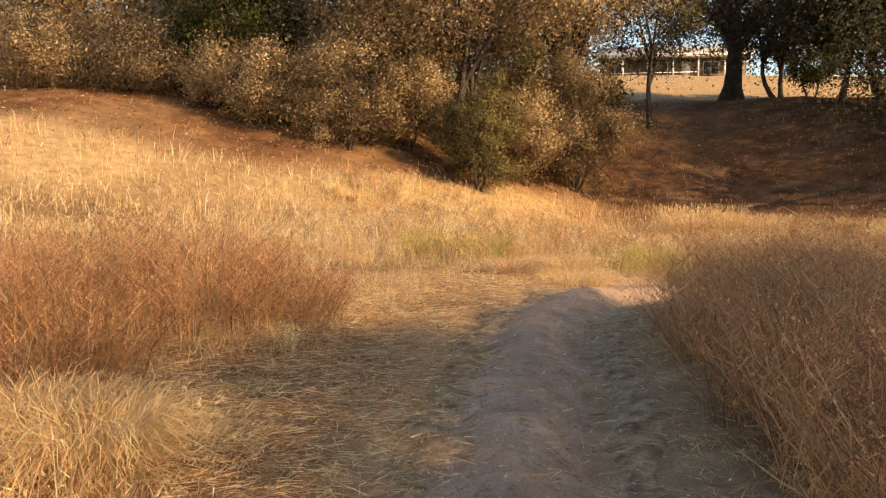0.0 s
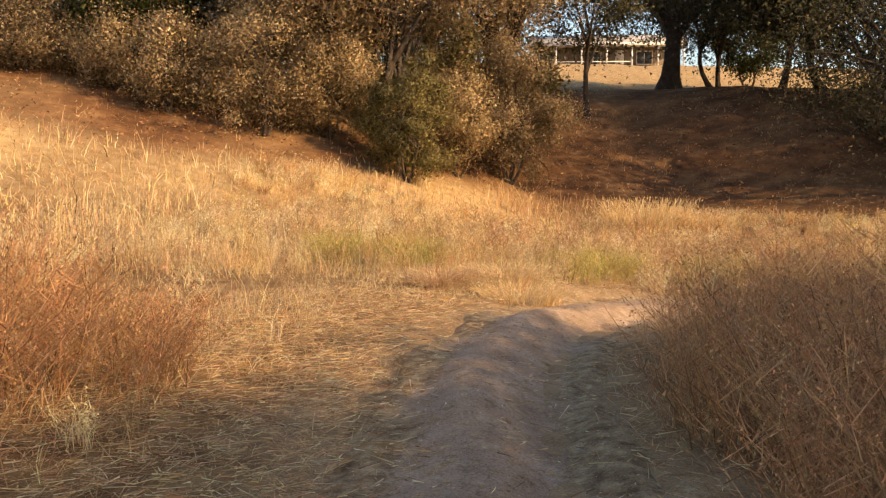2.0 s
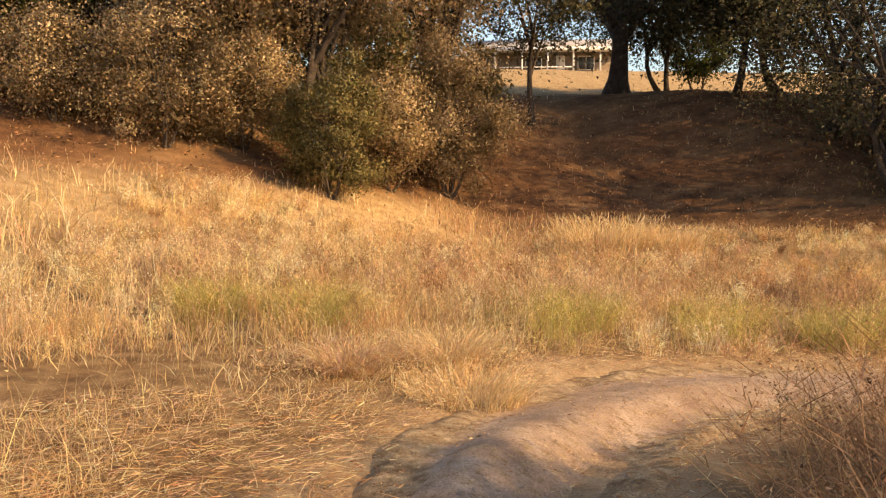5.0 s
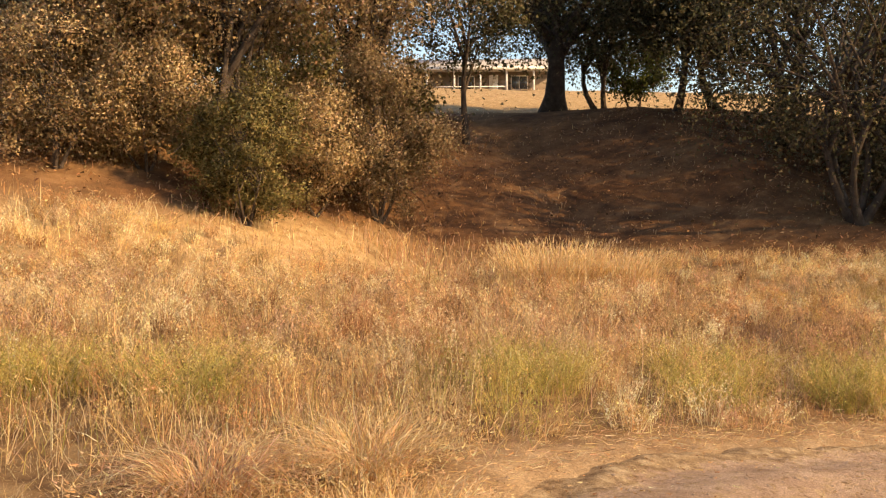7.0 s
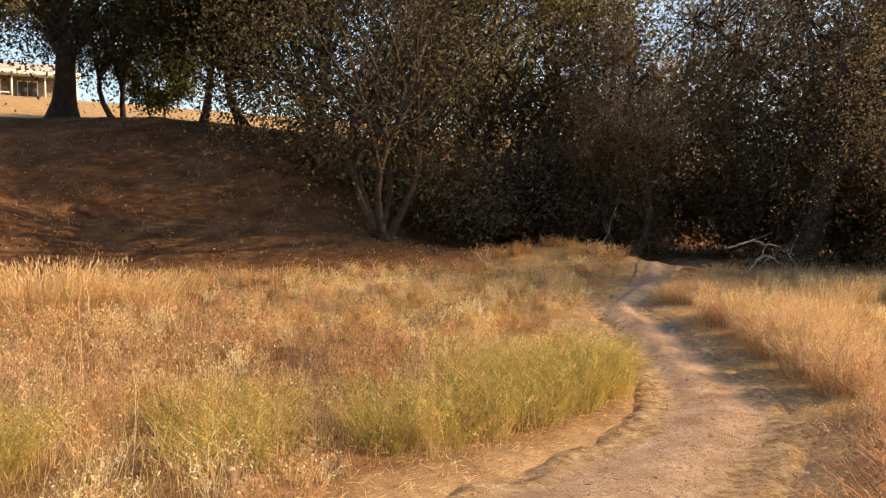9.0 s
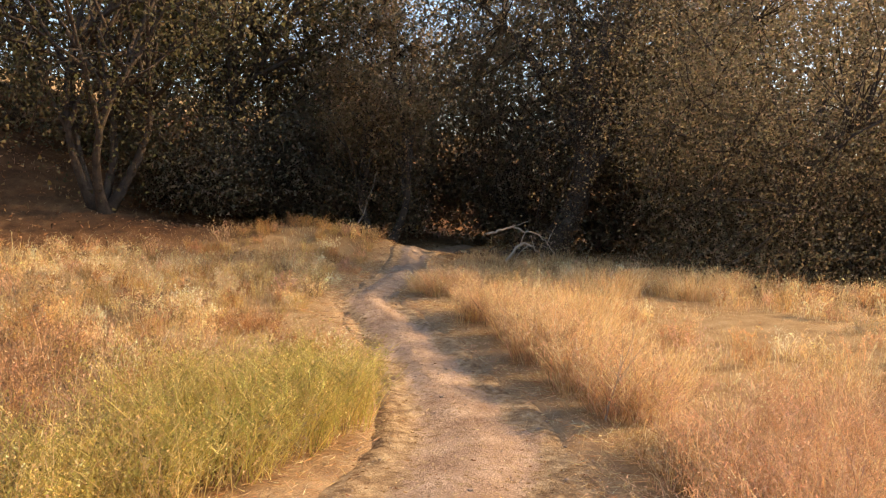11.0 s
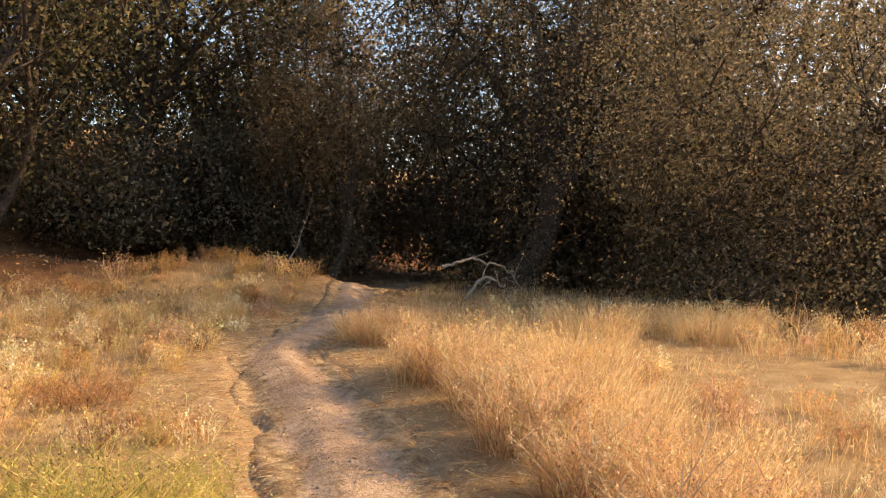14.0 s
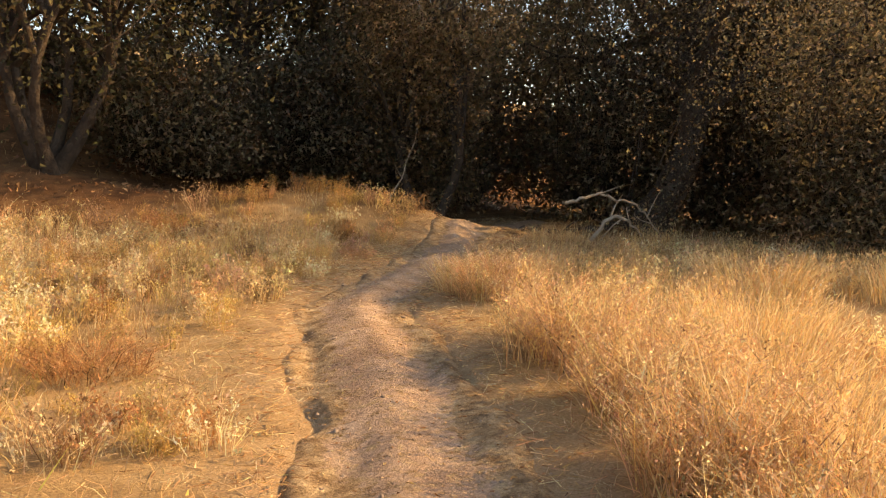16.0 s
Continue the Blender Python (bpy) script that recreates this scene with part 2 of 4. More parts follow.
# ---- ground: one sheet to the horizon ----
def steps(fine_from, fine_to, fine, far):
    mid = np.arange(fine_from, fine_to, fine)
    out = [0.0]
    while out[-1] < far:
        out.append(out[-1] * 1.18 + fine * 1.5)
    out = np.array(out[1:])
    return np.concatenate([fine_from - out[::-1], mid, mid[-1] + out])


def build_ground():
    gx, gy = steps(-9, 26, 0.19, 900), steps(0, 34, 0.19, 900)
    x, y = [a.ravel() for a in np.meshgrid(gx, gy)]
    near = (np.abs(x - 8) < 22) & (np.abs(y - 16) < 22)
    off = np.full(len(x), 50.0)
    wide = np.full(len(x), 0.6)
    d, k = from_line(LINE, x[near], y[near])
    off[near], wide[near] = d, LINE[k, 2]
    z = land(x, y) + 0.05 * waves(x, y, 1.3, 3) * smooth(0.5, 2.5, off) + 0.015 * waves(x, y, 6, 5)
    z -= 0.10 * (1 - smooth(wide * 0.85, wide * 1.3, off))
    dusty = (1 - smooth(wide * 1.0, wide * 1.9, off + 0.2 * waves(x, y, 3.1, 9))) * 0.9
    # where the litter and its painted-in shade lie
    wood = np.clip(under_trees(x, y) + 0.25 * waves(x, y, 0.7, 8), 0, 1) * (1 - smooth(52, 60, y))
    n = len(gx)
    i, j = np.meshgrid(np.arange(len(gy) - 1), np.arange(n - 1), indexing="ij")
    f = np.stack([i * n + j, i * n + j + 1, (i + 1) * n + j + 1, (i + 1) * n + j], -1).reshape(-1, 4)
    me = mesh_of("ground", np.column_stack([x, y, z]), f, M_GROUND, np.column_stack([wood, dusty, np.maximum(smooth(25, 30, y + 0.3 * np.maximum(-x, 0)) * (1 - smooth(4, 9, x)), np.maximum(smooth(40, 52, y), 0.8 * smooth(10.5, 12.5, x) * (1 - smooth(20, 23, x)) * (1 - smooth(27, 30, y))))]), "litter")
    tagged(new("ground", me), "dry sunlit hillside soil covered with straw and shade-darkened leaf litter", "ground", kind="structure")


def trail_height(x, y, s, k):
    """The trail's surface; s: across it from -1 to 1, k: the point of the line."""
    along = k * 0.1
    deep = 1 - 0.35 * smooth(3, 6, x)
    rut = deep * (-0.05 * np.exp(-((s - 0.45) / 0.22) ** 2) - 0.045 * np.exp(-((s + 0.5) / 0.2) ** 2))
    rut = rut + deep * 0.035 * np.exp(-((s + 0.05 + 0.1 * np.sin(along * 0.9)) / 0.2) ** 2)
    # a worn hollow with a rounded shoulder on its uphill side, where the walk begins
    early = 1 - smooth(11, 14, y)
    rut = rut + early * (0.075 * np.exp(-((s + 0.3 + 0.15 * np.sin(along * 1.7)) / 0.32) ** 2) * (0.65 + 0.35 * np.sin(along * 2.3)) - 0.06 * np.exp(-((s - 0.45) / 0.28) ** 2))
    # a deep rut with a crumbled lip at the far bend
    late = np.exp(-((x - 14.3) / 1.1) ** 2)
    rut = rut - late * 0.06 * np.exp(-((s + 0.72) / 0.16) ** 2)
    rut = rut + 0.012 * np.sin(along * 9 + 3 * np.sin(s * 5)) * np.exp(-((np.abs(s) - 0.45) / 0.25) ** 2) * (0.5 + 0.5 * np.sin(along * 0.7))
    return land(x, y) + rut + 0.014 * waves(x, y, 3.3, 21) + 0.003 * waves(x, y, 11, 22)


def build_trail():
    across = np.linspace(-1, 1, 41)
    rows = np.arange(len(LINE))
    s, k = [a.ravel() for a in np.meshgrid(across, rows)]
    k = k.astype(int)
    w = LINE[k, 2] * s * 1.2
    x, y = LINE[k, 0] + SIDE[k, 0] * w, LINE[k, 1] + SIDE[k, 1] * w
    z = trail_height(x, y, s, k) + 0.004 - 0.085 * smooth(0.7, 1.0, np.abs(s) + 0.16 * waves(x, y, 2.6, 24) + 0.1 * waves(x, y, 9, 25))
    n = len(across)
    i, j = np.meshgrid(np.arange(len(rows) - 1), np.arange(n - 1), indexing="ij")
    f = np.stack([i * n + j, i * n + j + 1, (i + 1) * n + j + 1, (i + 1) * n + j], -1).reshape(-1, 4)
    verge = smooth(0.35, 0.95, np.abs(s) + 0.14 * waves(x, y, 4.1, 26))
    me = mesh_of("dirt_trail", np.column_stack([x, y, z]), f, M_TRAIL, np.column_stack([verge, verge, verge]), "verge")
    tagged(new("dirt_trail", me), "narrow dusty dirt trail with worn ruts through dry grass", "trail", kind="structure")


build_ground()
build_trail()


# ---- trees and bushes ----
TAN = [(0.47, 0.34, 0.18), (0.54, 0.40, 0.23), (0.40, 0.30, 0.15), (0.60, 0.46, 0.29)]
OLIVE = [(0.34, 0.28, 0.12), (0.25, 0.22, 0.085), (0.36, 0.29, 0.13), (0.20, 0.185, 0.075)]
GREEN = [(0.09, 0.11, 0.025), (0.13, 0.14, 0.035), (0.07, 0.09, 0.025)]
DARK = [(0.27, 0.22, 0.14), (0.31, 0.25, 0.16), (0.22, 0.195, 0.115), (0.35, 0.28, 0.185)]
EVERGREEN = [(0.13, 0.125, 0.065), (0.17, 0.15, 0.085), (0.10, 0.10, 0.052), (0.20, 0.17, 0.10)]
GREY = [(0.36, 0.265, 0.16), (0.43, 0.325, 0.20), (0.29, 0.22, 0.125)]


def tree(name, label, x, y, tall, radius, colours, seed, trunks=1, thick=0.22, crown_from=0.35, clumps=70, leaves=12000, leaf=0.10, droop=0.0, limbs=7, lean=0.0, category="tree", flat=1.0, skirt=0.0, fine=1.0):
    rng = np.random.RandomState(seed)
    foot = float(land(np.array([x]), np.array([y]))[0]) - 0.12
    thing = new(name)
    thing.location = (x, y, foot)
    tagged(thing, label, category)
    low, mid = tall * crown_from, tall * (1 + crown_from) / 2
    half = tall * (1 - crown_from) / 2
    d = rng.normal(size=(clumps, 3))
    d /= np.linalg.norm(d, axis=1)[:, None]
    r = rng.uniform(0.45, 1.0, clumps) ** 0.6 * rng.uniform(0.75, 1.12, clumps)
    puff = np.column_stack([d[:, 0] * r * radius + lean, d[:, 1] * r * radius * flat, mid + d[:, 2] * r * half])
    puff[:, 2] = np.maximum(puff[:, 2], low * 0.8)
    if skirt:
        under = rng.rand(clumps) < skirt
        puff[under, 2] = rng.uniform(0.3, mid, under.sum())
    # trunk and limbs
    wood, boughs, knots = Pile(), Pile(), []
    bare_limbs = []
    for k in range(trunks):
        a = rng.uniform(0, 6.28) + k * 6.28 / trunks
        out = 0.0 if trunks == 1 else radius * rng.uniform(0.15, 0.4)
        top = np.array([np.cos(a) * out + lean * 0.5, np.sin(a) * out, max(low * 1.15, tall * 0.42)])
        start = np.array([np.cos(a), np.sin(a), 0]) * (0 if trunks == 1 else thick * 0.8)
        t = np.linspace(0, 1, 7)[:, None]
        bend = np.sin(t * np.pi) * rng.normal(0, 0.1 + 0.03 * tall, 3) * np.array([1, 1, 0.1])
        line = start + (top - start) * t + bend
        tube(wood, line, thick * (0.6 * np.exp(-11 * t[:, 0]) + 1 - 0.45 * t[:, 0]) * (1 if trunks == 1 else 0.75), 9)
        ends = puff[rng.permutation(clumps)[:limbs]]
        for e in ends:
            s = line[rng.randint(3, 7)]
            t2 = np.linspace(0, 1, 7)[:, None]
            rise = np.array([0, 0, 1]) * np.sin(t2 * np.pi) * rng.uniform(0.0, 0.12) * tall
            bough = s + (e - s) * t2 + rise + np.cumsum(rng.normal(0, 0.05 * radius / 4, (7, 3)), 0) * t2
            one = Pile()
            tube(one, bough, thick * (0.45 * (1 - t2[:, 0]) ** 1.2 + 0.05), 6)
            bare_limbs.append(one)
            knots.append(bough[2:])
    knots = np.vstack(knots)
    for p in puff:
        s = knots[((knots - p) ** 2).sum(1).argmin()]
        t = np.linspace(0, 1, 5)[:, None]
        for q in range(2 if fine >= 1 else 1):
            tip = p + rng.normal(0, 0.13 * radius, 3)
            tube(boughs, s + (tip - s) * t + np.sin(t * np.pi) * rng.normal(0, 0.12, 3), 0.022 * (1 - 0.8 * t[:, 0]) * (1 + thick), 3)
    part("trunk", wood.mesh("trunk", M_BARK), thing)
    for one in bare_limbs:
        part("limb", one.mesh("limb", M_BARK), thing)
    tagged(part("twigwork", boughs.mesh("twigwork", M_BARK), thing), kind="stuff")
    leaves, leaf = int(leaves * 1.75 * fine), leaf * 1.35 / math.sqrt(fine)
    # leaves in clumps
    size = rng.uniform(0.4, 1.6, clumps)
    pick = rng.choice(clumps, leaves, p=size / size.sum())
    spread = radius * 0.155 * size[pick][:, None] * np.array([1, 1, 0.75])
    c = puff[pick] + rng.normal(size=(leaves, 3)) * spread
    if droop:
        c[:, 2] -= rng.exponential(droop, leaves) * (rng.rand(leaves) < 0.5)
    c[:, 2] = np.maximum(c[:, 2], rng.uniform(0.15, 0.9, leaves))
    tone = rng.normal(1, 0.22, clumps).clip(0.5, 1.5)[pick][:, None]
    long = leaf * rng.uniform(0.6, 1.4, leaves)
    v, f, tint = flecks(rng, c, long, long * rng.uniform(0.5, 0.85, leaves), np.clip(shades(rng, leaves, colours, 0.13) * tone, 0.005, 0.9))
    outward = (c - puff[pick]) / (radius * 0.155) * 0.7 + d[pick] * 0.7 + np.array([0, 0, 0.25])
    outward = np.repeat(outward + rng.normal(0, 0.28, (leaves, 3)), 3, axis=0)
    part("crown", mesh_of("crown", v, f, M_LEAF, tint, normals=outward), thing)
    return thing


TAN_OAK = "dry tan-leaved oak tree on the sunny grass slope"
DARK_OAK = "dark shaded oak tree with tangled limbs on the slope"
# the sunny clump ahead
tree("oak_tree", "tall multi-trunk oak with sunlit tan foliage above the field", 1.2, 35.6, 11, 4.3, TAN, 1, 3, 0.24, 0.34, 90, 18000, 0.11, 0.5, 6, fine=2.0)
tree("oak_tree", TAN_OAK, 5.9, 39.0, 11.5, 3.6, TAN, 2, 2, 0.26, 0.5, 60, 11000, 0.11, 0.4, 6, fine=1.7)
tree("oak_tree", TAN_OAK, -2.6, 38.0, 9.5, 3.8, TAN, 3, 2, 0.2, 0.12, 70, 15000, 0.11, 0.5, fine=1.7)
tree("leafy_bush", "olive-green leafy bush at the edge of golden grass", 1.3, 32.4, 4.2, 1.55, OLIVE, 4, 5, 0.05, 0.05, 50, 9000, 0.075, 0.1, 5, category="bush", fine=2.2)
tree("leafy_bush", "grey-brown twiggy bush beside the shaded slope", 5.3, 36.6, 5.6, 2.0, GREY, 5, 5, 0.07, 0.06, 60, 12000, 0.08, 0.2, 5, category="bush", fine=2.0)
tree("leafy_bush", "tan dry bush under the oaks", -1.3, 34.4, 4.0, 1.7, TAN, 6, 4, 0.06, 0.12, 45, 8000, 0.08, 0.2, 5, category="bush", fine=2.0)
tree("leafy_bush", "tan dry bush under the oaks", 3.2, 35.2, 4.0, 1.6, TAN, 7, 4, 0.06, 0.1, 45, 7000, 0.08, 0.2, 5, category="bush", fine=2.0)
tree("oak_tree", "green leafy young oak on the slope", -8.6, 38.2, 8, 2.7, GREEN, 8, 2, 0.14, 0.1, 60, 12000, 0.10, 0.3)
tree("oak_tree", TAN_OAK, -5.2, 41.5, 9, 3.2, OLIVE, 9, 2, 0.2, 0.2, 60, 10000, 0.11, 0.3, fine=0.7)
tree("oak_tree", TAN_OAK, -13.2, 46, 10, 4.4, TAN, 10, 2, 0.3, 0.1, 70, 13000, 0.12, 0.8, fine=0.7)
tree("oak_tree", TAN_OAK, -19.5, 43, 9.5, 4.2, TAN, 11, 2, 0.25, 0.1, 70, 12000, 0.12, 0.6, fine=0.7)
tree("oak_tree", TAN_OAK, -17.0, 50, 10, 4.5, OLIVE, 12, 2, 0.25, 0.1, 60, 9000, 0.13, 0.5, fine=0.7)
tree("oak_tree", TAN_OAK, -9.5, 53, 10, 4.6, OLIVE, 13, 2, 0.25, 0.1, 60, 9000, 0.13, 0.4, fine=0.7)
tree("oak_tree", TAN_OAK, -2.0, 50, 10, 4.5, OLIVE, 14, 2, 0.25, 0.1, 60, 9000, 0.13, 0.4, fine=0.7)
tree("oak_tree", TAN_OAK, 5.0, 52, 9, 4.0, OLIVE, 15, 2, 0.2, 0.1, 60, 9000, 0.13, 0.4, fine=0.7)
tree("oak_tree", TAN_OAK, -26, 50, 10, 5, OLIVE, 16, 2, 0.25, 0.15, 60, 9000, 0.13, 0.4, fine=0.7)
# the shaded slope below the house
tree("oak_tree", "slender dark oak with one thin trunk on the shaded slope", 10.1, 44.6, 9.5, 2.7, EVERGREEN, 17, 1, 0.14, 0.36, 50, 9000, 0.10, 0.4)
tree("oak_tree", "large dark oak with thick trunk and spreading crown on the ridge", 16.0, 51, 12, 7.0, EVERGREEN, 18, 1, 0.5, 0.23, 110, 18000, 0.13, 0.3, 12)
tree("oak_tree", DARK_OAK, 22.5, 47, 9.5, 4.6, EVERGREEN, 19, 2, 0.25, 0.18, 70, 10000, 0.13, 0.4)
tree("oak_tree", DARK_OAK, 28, 43, 10, 5.0, EVERGREEN, 20, 2, 0.25, 0.15, 70, 13000, 0.12, 0.4)
tree("oak_tree", "dark oak with many slanting trunks spreading from its foot", 18.4, 31.6, 10, 5.0, EVERGREEN, 21, 6, 0.15, 0.22, 90, 7500, 0.095, 0.3, 6, fine=1.7)
tree("oak_tree", DARK_OAK, 25.2, 34, 12.5, 4.6, EVERGREEN, 22, 2, 0.22, 0.2, 80, 10000, 0.11, 0.4, fine=1.3)
tree("oak_tree", DARK_OAK, 30.0, 37, 14, 5.2, DARK, 23, 2, 0.25, 0.1, 80, 14000, 0.11, 0.4, fine=0.75)
tree("oak_tree", "oak with drooping dry tan foliage beside the trail", 25.7, 28.5, 7.6, 2.1, TAN, 24, 2, 0.16, 0.32, 60, 9000, 0.08, 1.2, fine=2.0)
tree("leafy_bush", "bright green young tree on the ridge by the house", 22.5, 56, 5, 2.0, GREEN, 90, 2, 0.1, 0.15, 40, 6000, 0.11, 0.2, 4, category="bush")
tree("oak_tree", DARK_OAK, 20.8, 39.2, 9.5, 4.2, EVERGREEN, 91, 2, 0.22, 0.22, 70, 8000, 0.12, 0.5)
tree("oak_tree", DARK_OAK, 19.2, 44.5, 9.5, 3.6, EVERGREEN, 92, 2, 0.2, 0.3, 60, 11000, 0.11, 0.5)
tree("oak_tree", DARK_OAK, 19.8, 54, 8.5, 3.2, EVERGREEN, 93, 2, 0.2, 0.25, 60, 7000, 0.12, 0.4)
tree("oak_tree", DARK_OAK, 36.0, 35.0, 14, 4.8, DARK, 94, 2, 0.25, 0.15, 70, 9000, 0.11, 0.5, fine=0.75)
# the great oak by the trail
tree("oak_tree", "huge dark oak beside the trail with foliage hanging to the grass", 29.4, 25.0, 12.0, 4.4, DARK, 25, 1, 0.42, 0.24, 170, 34000, 0.07, 1.0, 9, lean=1.5, skirt=0.2, fine=1.7)
tree("oak_tree", "broad oak with hazy brown-green foliage drooping to the ground", 27.4, 17.0, 8.0, 4.2, DARK, 26, 3, 0.22, 0.08, 150, 36000, 0.064, 0.7, 8, skirt=0.3, fine=1.7)
tree("oak_tree", DARK_OAK, 37, 23, 13, 5.0, DARK, 27, 2, 0.3, 0.1, 90, 18000, 0.14, 0.6, skirt=0.2, fine=0.75)
tree("oak_tree", DARK_OAK, 38, 29, 14, 5.5, DARK, 28, 2, 0.3, 0.08, 90, 18000, 0.14, 0.6, skirt=0.2, fine=0.75)
tree("oak_tree", DARK_OAK, 36, 14.0, 7, 4.5, DARK, 29, 2, 0.3, 0.08, 90, 16000, 0.12, 0.6, skirt=0.2, fine=0.75)

tree("oak_tree", DARK_OAK, 42, 20.5, 16, 6.5, DARK, 30, 2, 0.35, 0.08, 90, 14000, 0.17, 0.6, skirt=0.2, fine=0.8)

# thick undergrowth below the oaks, and two unseen oaks added to shade the start of the walk
for k, (a, b, h, r) in enumerate([(21.6, 32.0, 3.2, 2.2), (24.8, 31.2, 3.6, 2.2), (27.4, 31.0, 4.2, 2.4), (33.5, 28.5, 4.5, 2.6), (33.5, 25.0, 4.0, 2.2), (27.5, 35.5, 5.5, 3.0), (21.5, 36.5, 4.5, 2.8), (34, 33.5, 6, 3.2), (38, 23, 6, 3.2), (31.0, 16.0, 5, 2.8), (31.6, 20.6, 4.0, 2.6), (31, 12.5, 4.0, 2.6), (32, 33.2, 6, 3), (36.5, 30.5, 6, 3), (29.2, 33.6, 5.5, 2.6), (40, 37, 9, 4.2), (33, 40, 9, 4)]):
    tree("dark_shrub", "dense dark evergreen shrub under the oaks", a, b, h, r, DARK, 60 + k, 4, 0.06, 0.04, 55, 6000, 0.10, 0.3, 4, category="shrub", skirt=0.2, fine=2.0 if k < 3 else 0.7)
for k, (a, b, h, r) in enumerate([(-23, 47, 5, 3.2), (-16.5, 45.5, 4.5, 3.0), (-10.5, 47.5, 4.5, 3.0), (-6.0, 45.5, 4.5, 2.8), (-1.5, 44.0, 4.5, 2.6), (3.0, 45.0, 4.5, 2.6), (-28, 43, 6, 3.5), (7.5, 47, 3.5, 1.8)]):
    tree("leafy_bush", "olive scrub bush along the top of the slope", a, b, h, r, OLIVE, 140 + k, 4, 0.06, 0.04, 50, 6000, 0.11, 0.3, 4, category="bush", skirt=0.2, fine=0.7)
tree("oak_tree", "unseen oak added off the trail to shade its start", 14.2, -0.2, 8.6, 2.6, OLIVE, 81, 2, 0.2, 0.62, 70, 9000, 0.13, 0.2)
tree("oak_tree", "unseen oak added off the trail to shade its start", 13.7, -4.9, 10.4, 2.8, OLIVE, 80, 2, 0.2, 0.62, 70, 5000, 0.12, 0.2)
for k, (a, b, h, r, tints) in enumerate([(-4.2, 36.8, 4.2, 2.0, TAN), (-7.2, 38.5, 4.5, 2.2, GREY), (-10.8, 40.0, 4.6, 2.4, TAN), (-14.6, 40.0, 4.2, 2.4, GREY), (-12.4, 43.0, 6.0, 2.6, OLIVE), (-19.5, 38.0, 4.6, 2.6, TAN), (-3.4, 33.3, 4.8, 2.1, TAN), (-6.6, 34.2, 3.6, 1.9, TAN), (-8.8, 35.8, 2.8, 1.8, TAN), (-12.2, 36.6, 3.0, 1.9, GREY), (-16.0, 36.0, 3.2, 2.0, TAN)]):
    tree("leafy_bush", "dry tan scrub bush on the bare slope", a, b, h, r, tints, 110 + k, 4, 0.06, 0.06, 50, 5500, 0.085, 0.3, 4, category="bush", skirt=0.2, fine=2.0)


# ---- grass ----
STRAW = [(0.68, 0.48, 0.23), (0.76, 0.57, 0.31), (0.58, 0.39, 0.18), (0.80, 0.64, 0.39)]
RUST = [(0.58, 0.35, 0.19), (0.46, 0.26, 0.13), (0.66, 0.43, 0.25), (0.55, 0.36, 0.24)]
GOLD = [(0.66, 0.48, 0.18), (0.72, 0.54, 0.23), (0.58, 0.41, 0.15)]
AMBER = [(0.60, 0.36, 0.13), (0.66, 0.42, 0.17), (0.48, 0.27, 0.10)]
LIVE = [(0.50, 0.42, 0.12), (0.56, 0.44, 0.15), (0.36, 0.34, 0.09), (0.62, 0.46, 0.19)]


def patchy(x, y, scale, seed):
    return 0.5 + 0.5 * np.clip(waves(x, y, scale, seed), -1, 1)


def flat_straw(x, y):
    """How far the grass is trodden flat, 0 to 1."""
    spots = [(-1.2, 5.0, 1.6), (-0.9, 9.2, 1.9), (0.4, 11.6, 1.0), (0.6, 13.4, 0.9), (-1.2, 12.6, 1.0), (14.4, 18.0, 0.8), (17.5, 15.4, 1.4), (11.4, 18.6, 1.0), (13.2, 20.4, 0.7), (18.8, 17.4, 1.0)]
    flat = np.zeros(len(x))
    for a, b, r in spots:
        flat = np.maximum(flat, np.exp(-((x - a) ** 2 + (y - b) ** 2) / r ** 2 * 0.8))
    return flat


def scatter(rng, x0, x1, y0, y1, per_metre):
    n = int((x1 - x0) * (y1 - y0) * per_metre)
    return rng.uniform(x0, x1, n), rng.uniform(y0, y1, n)


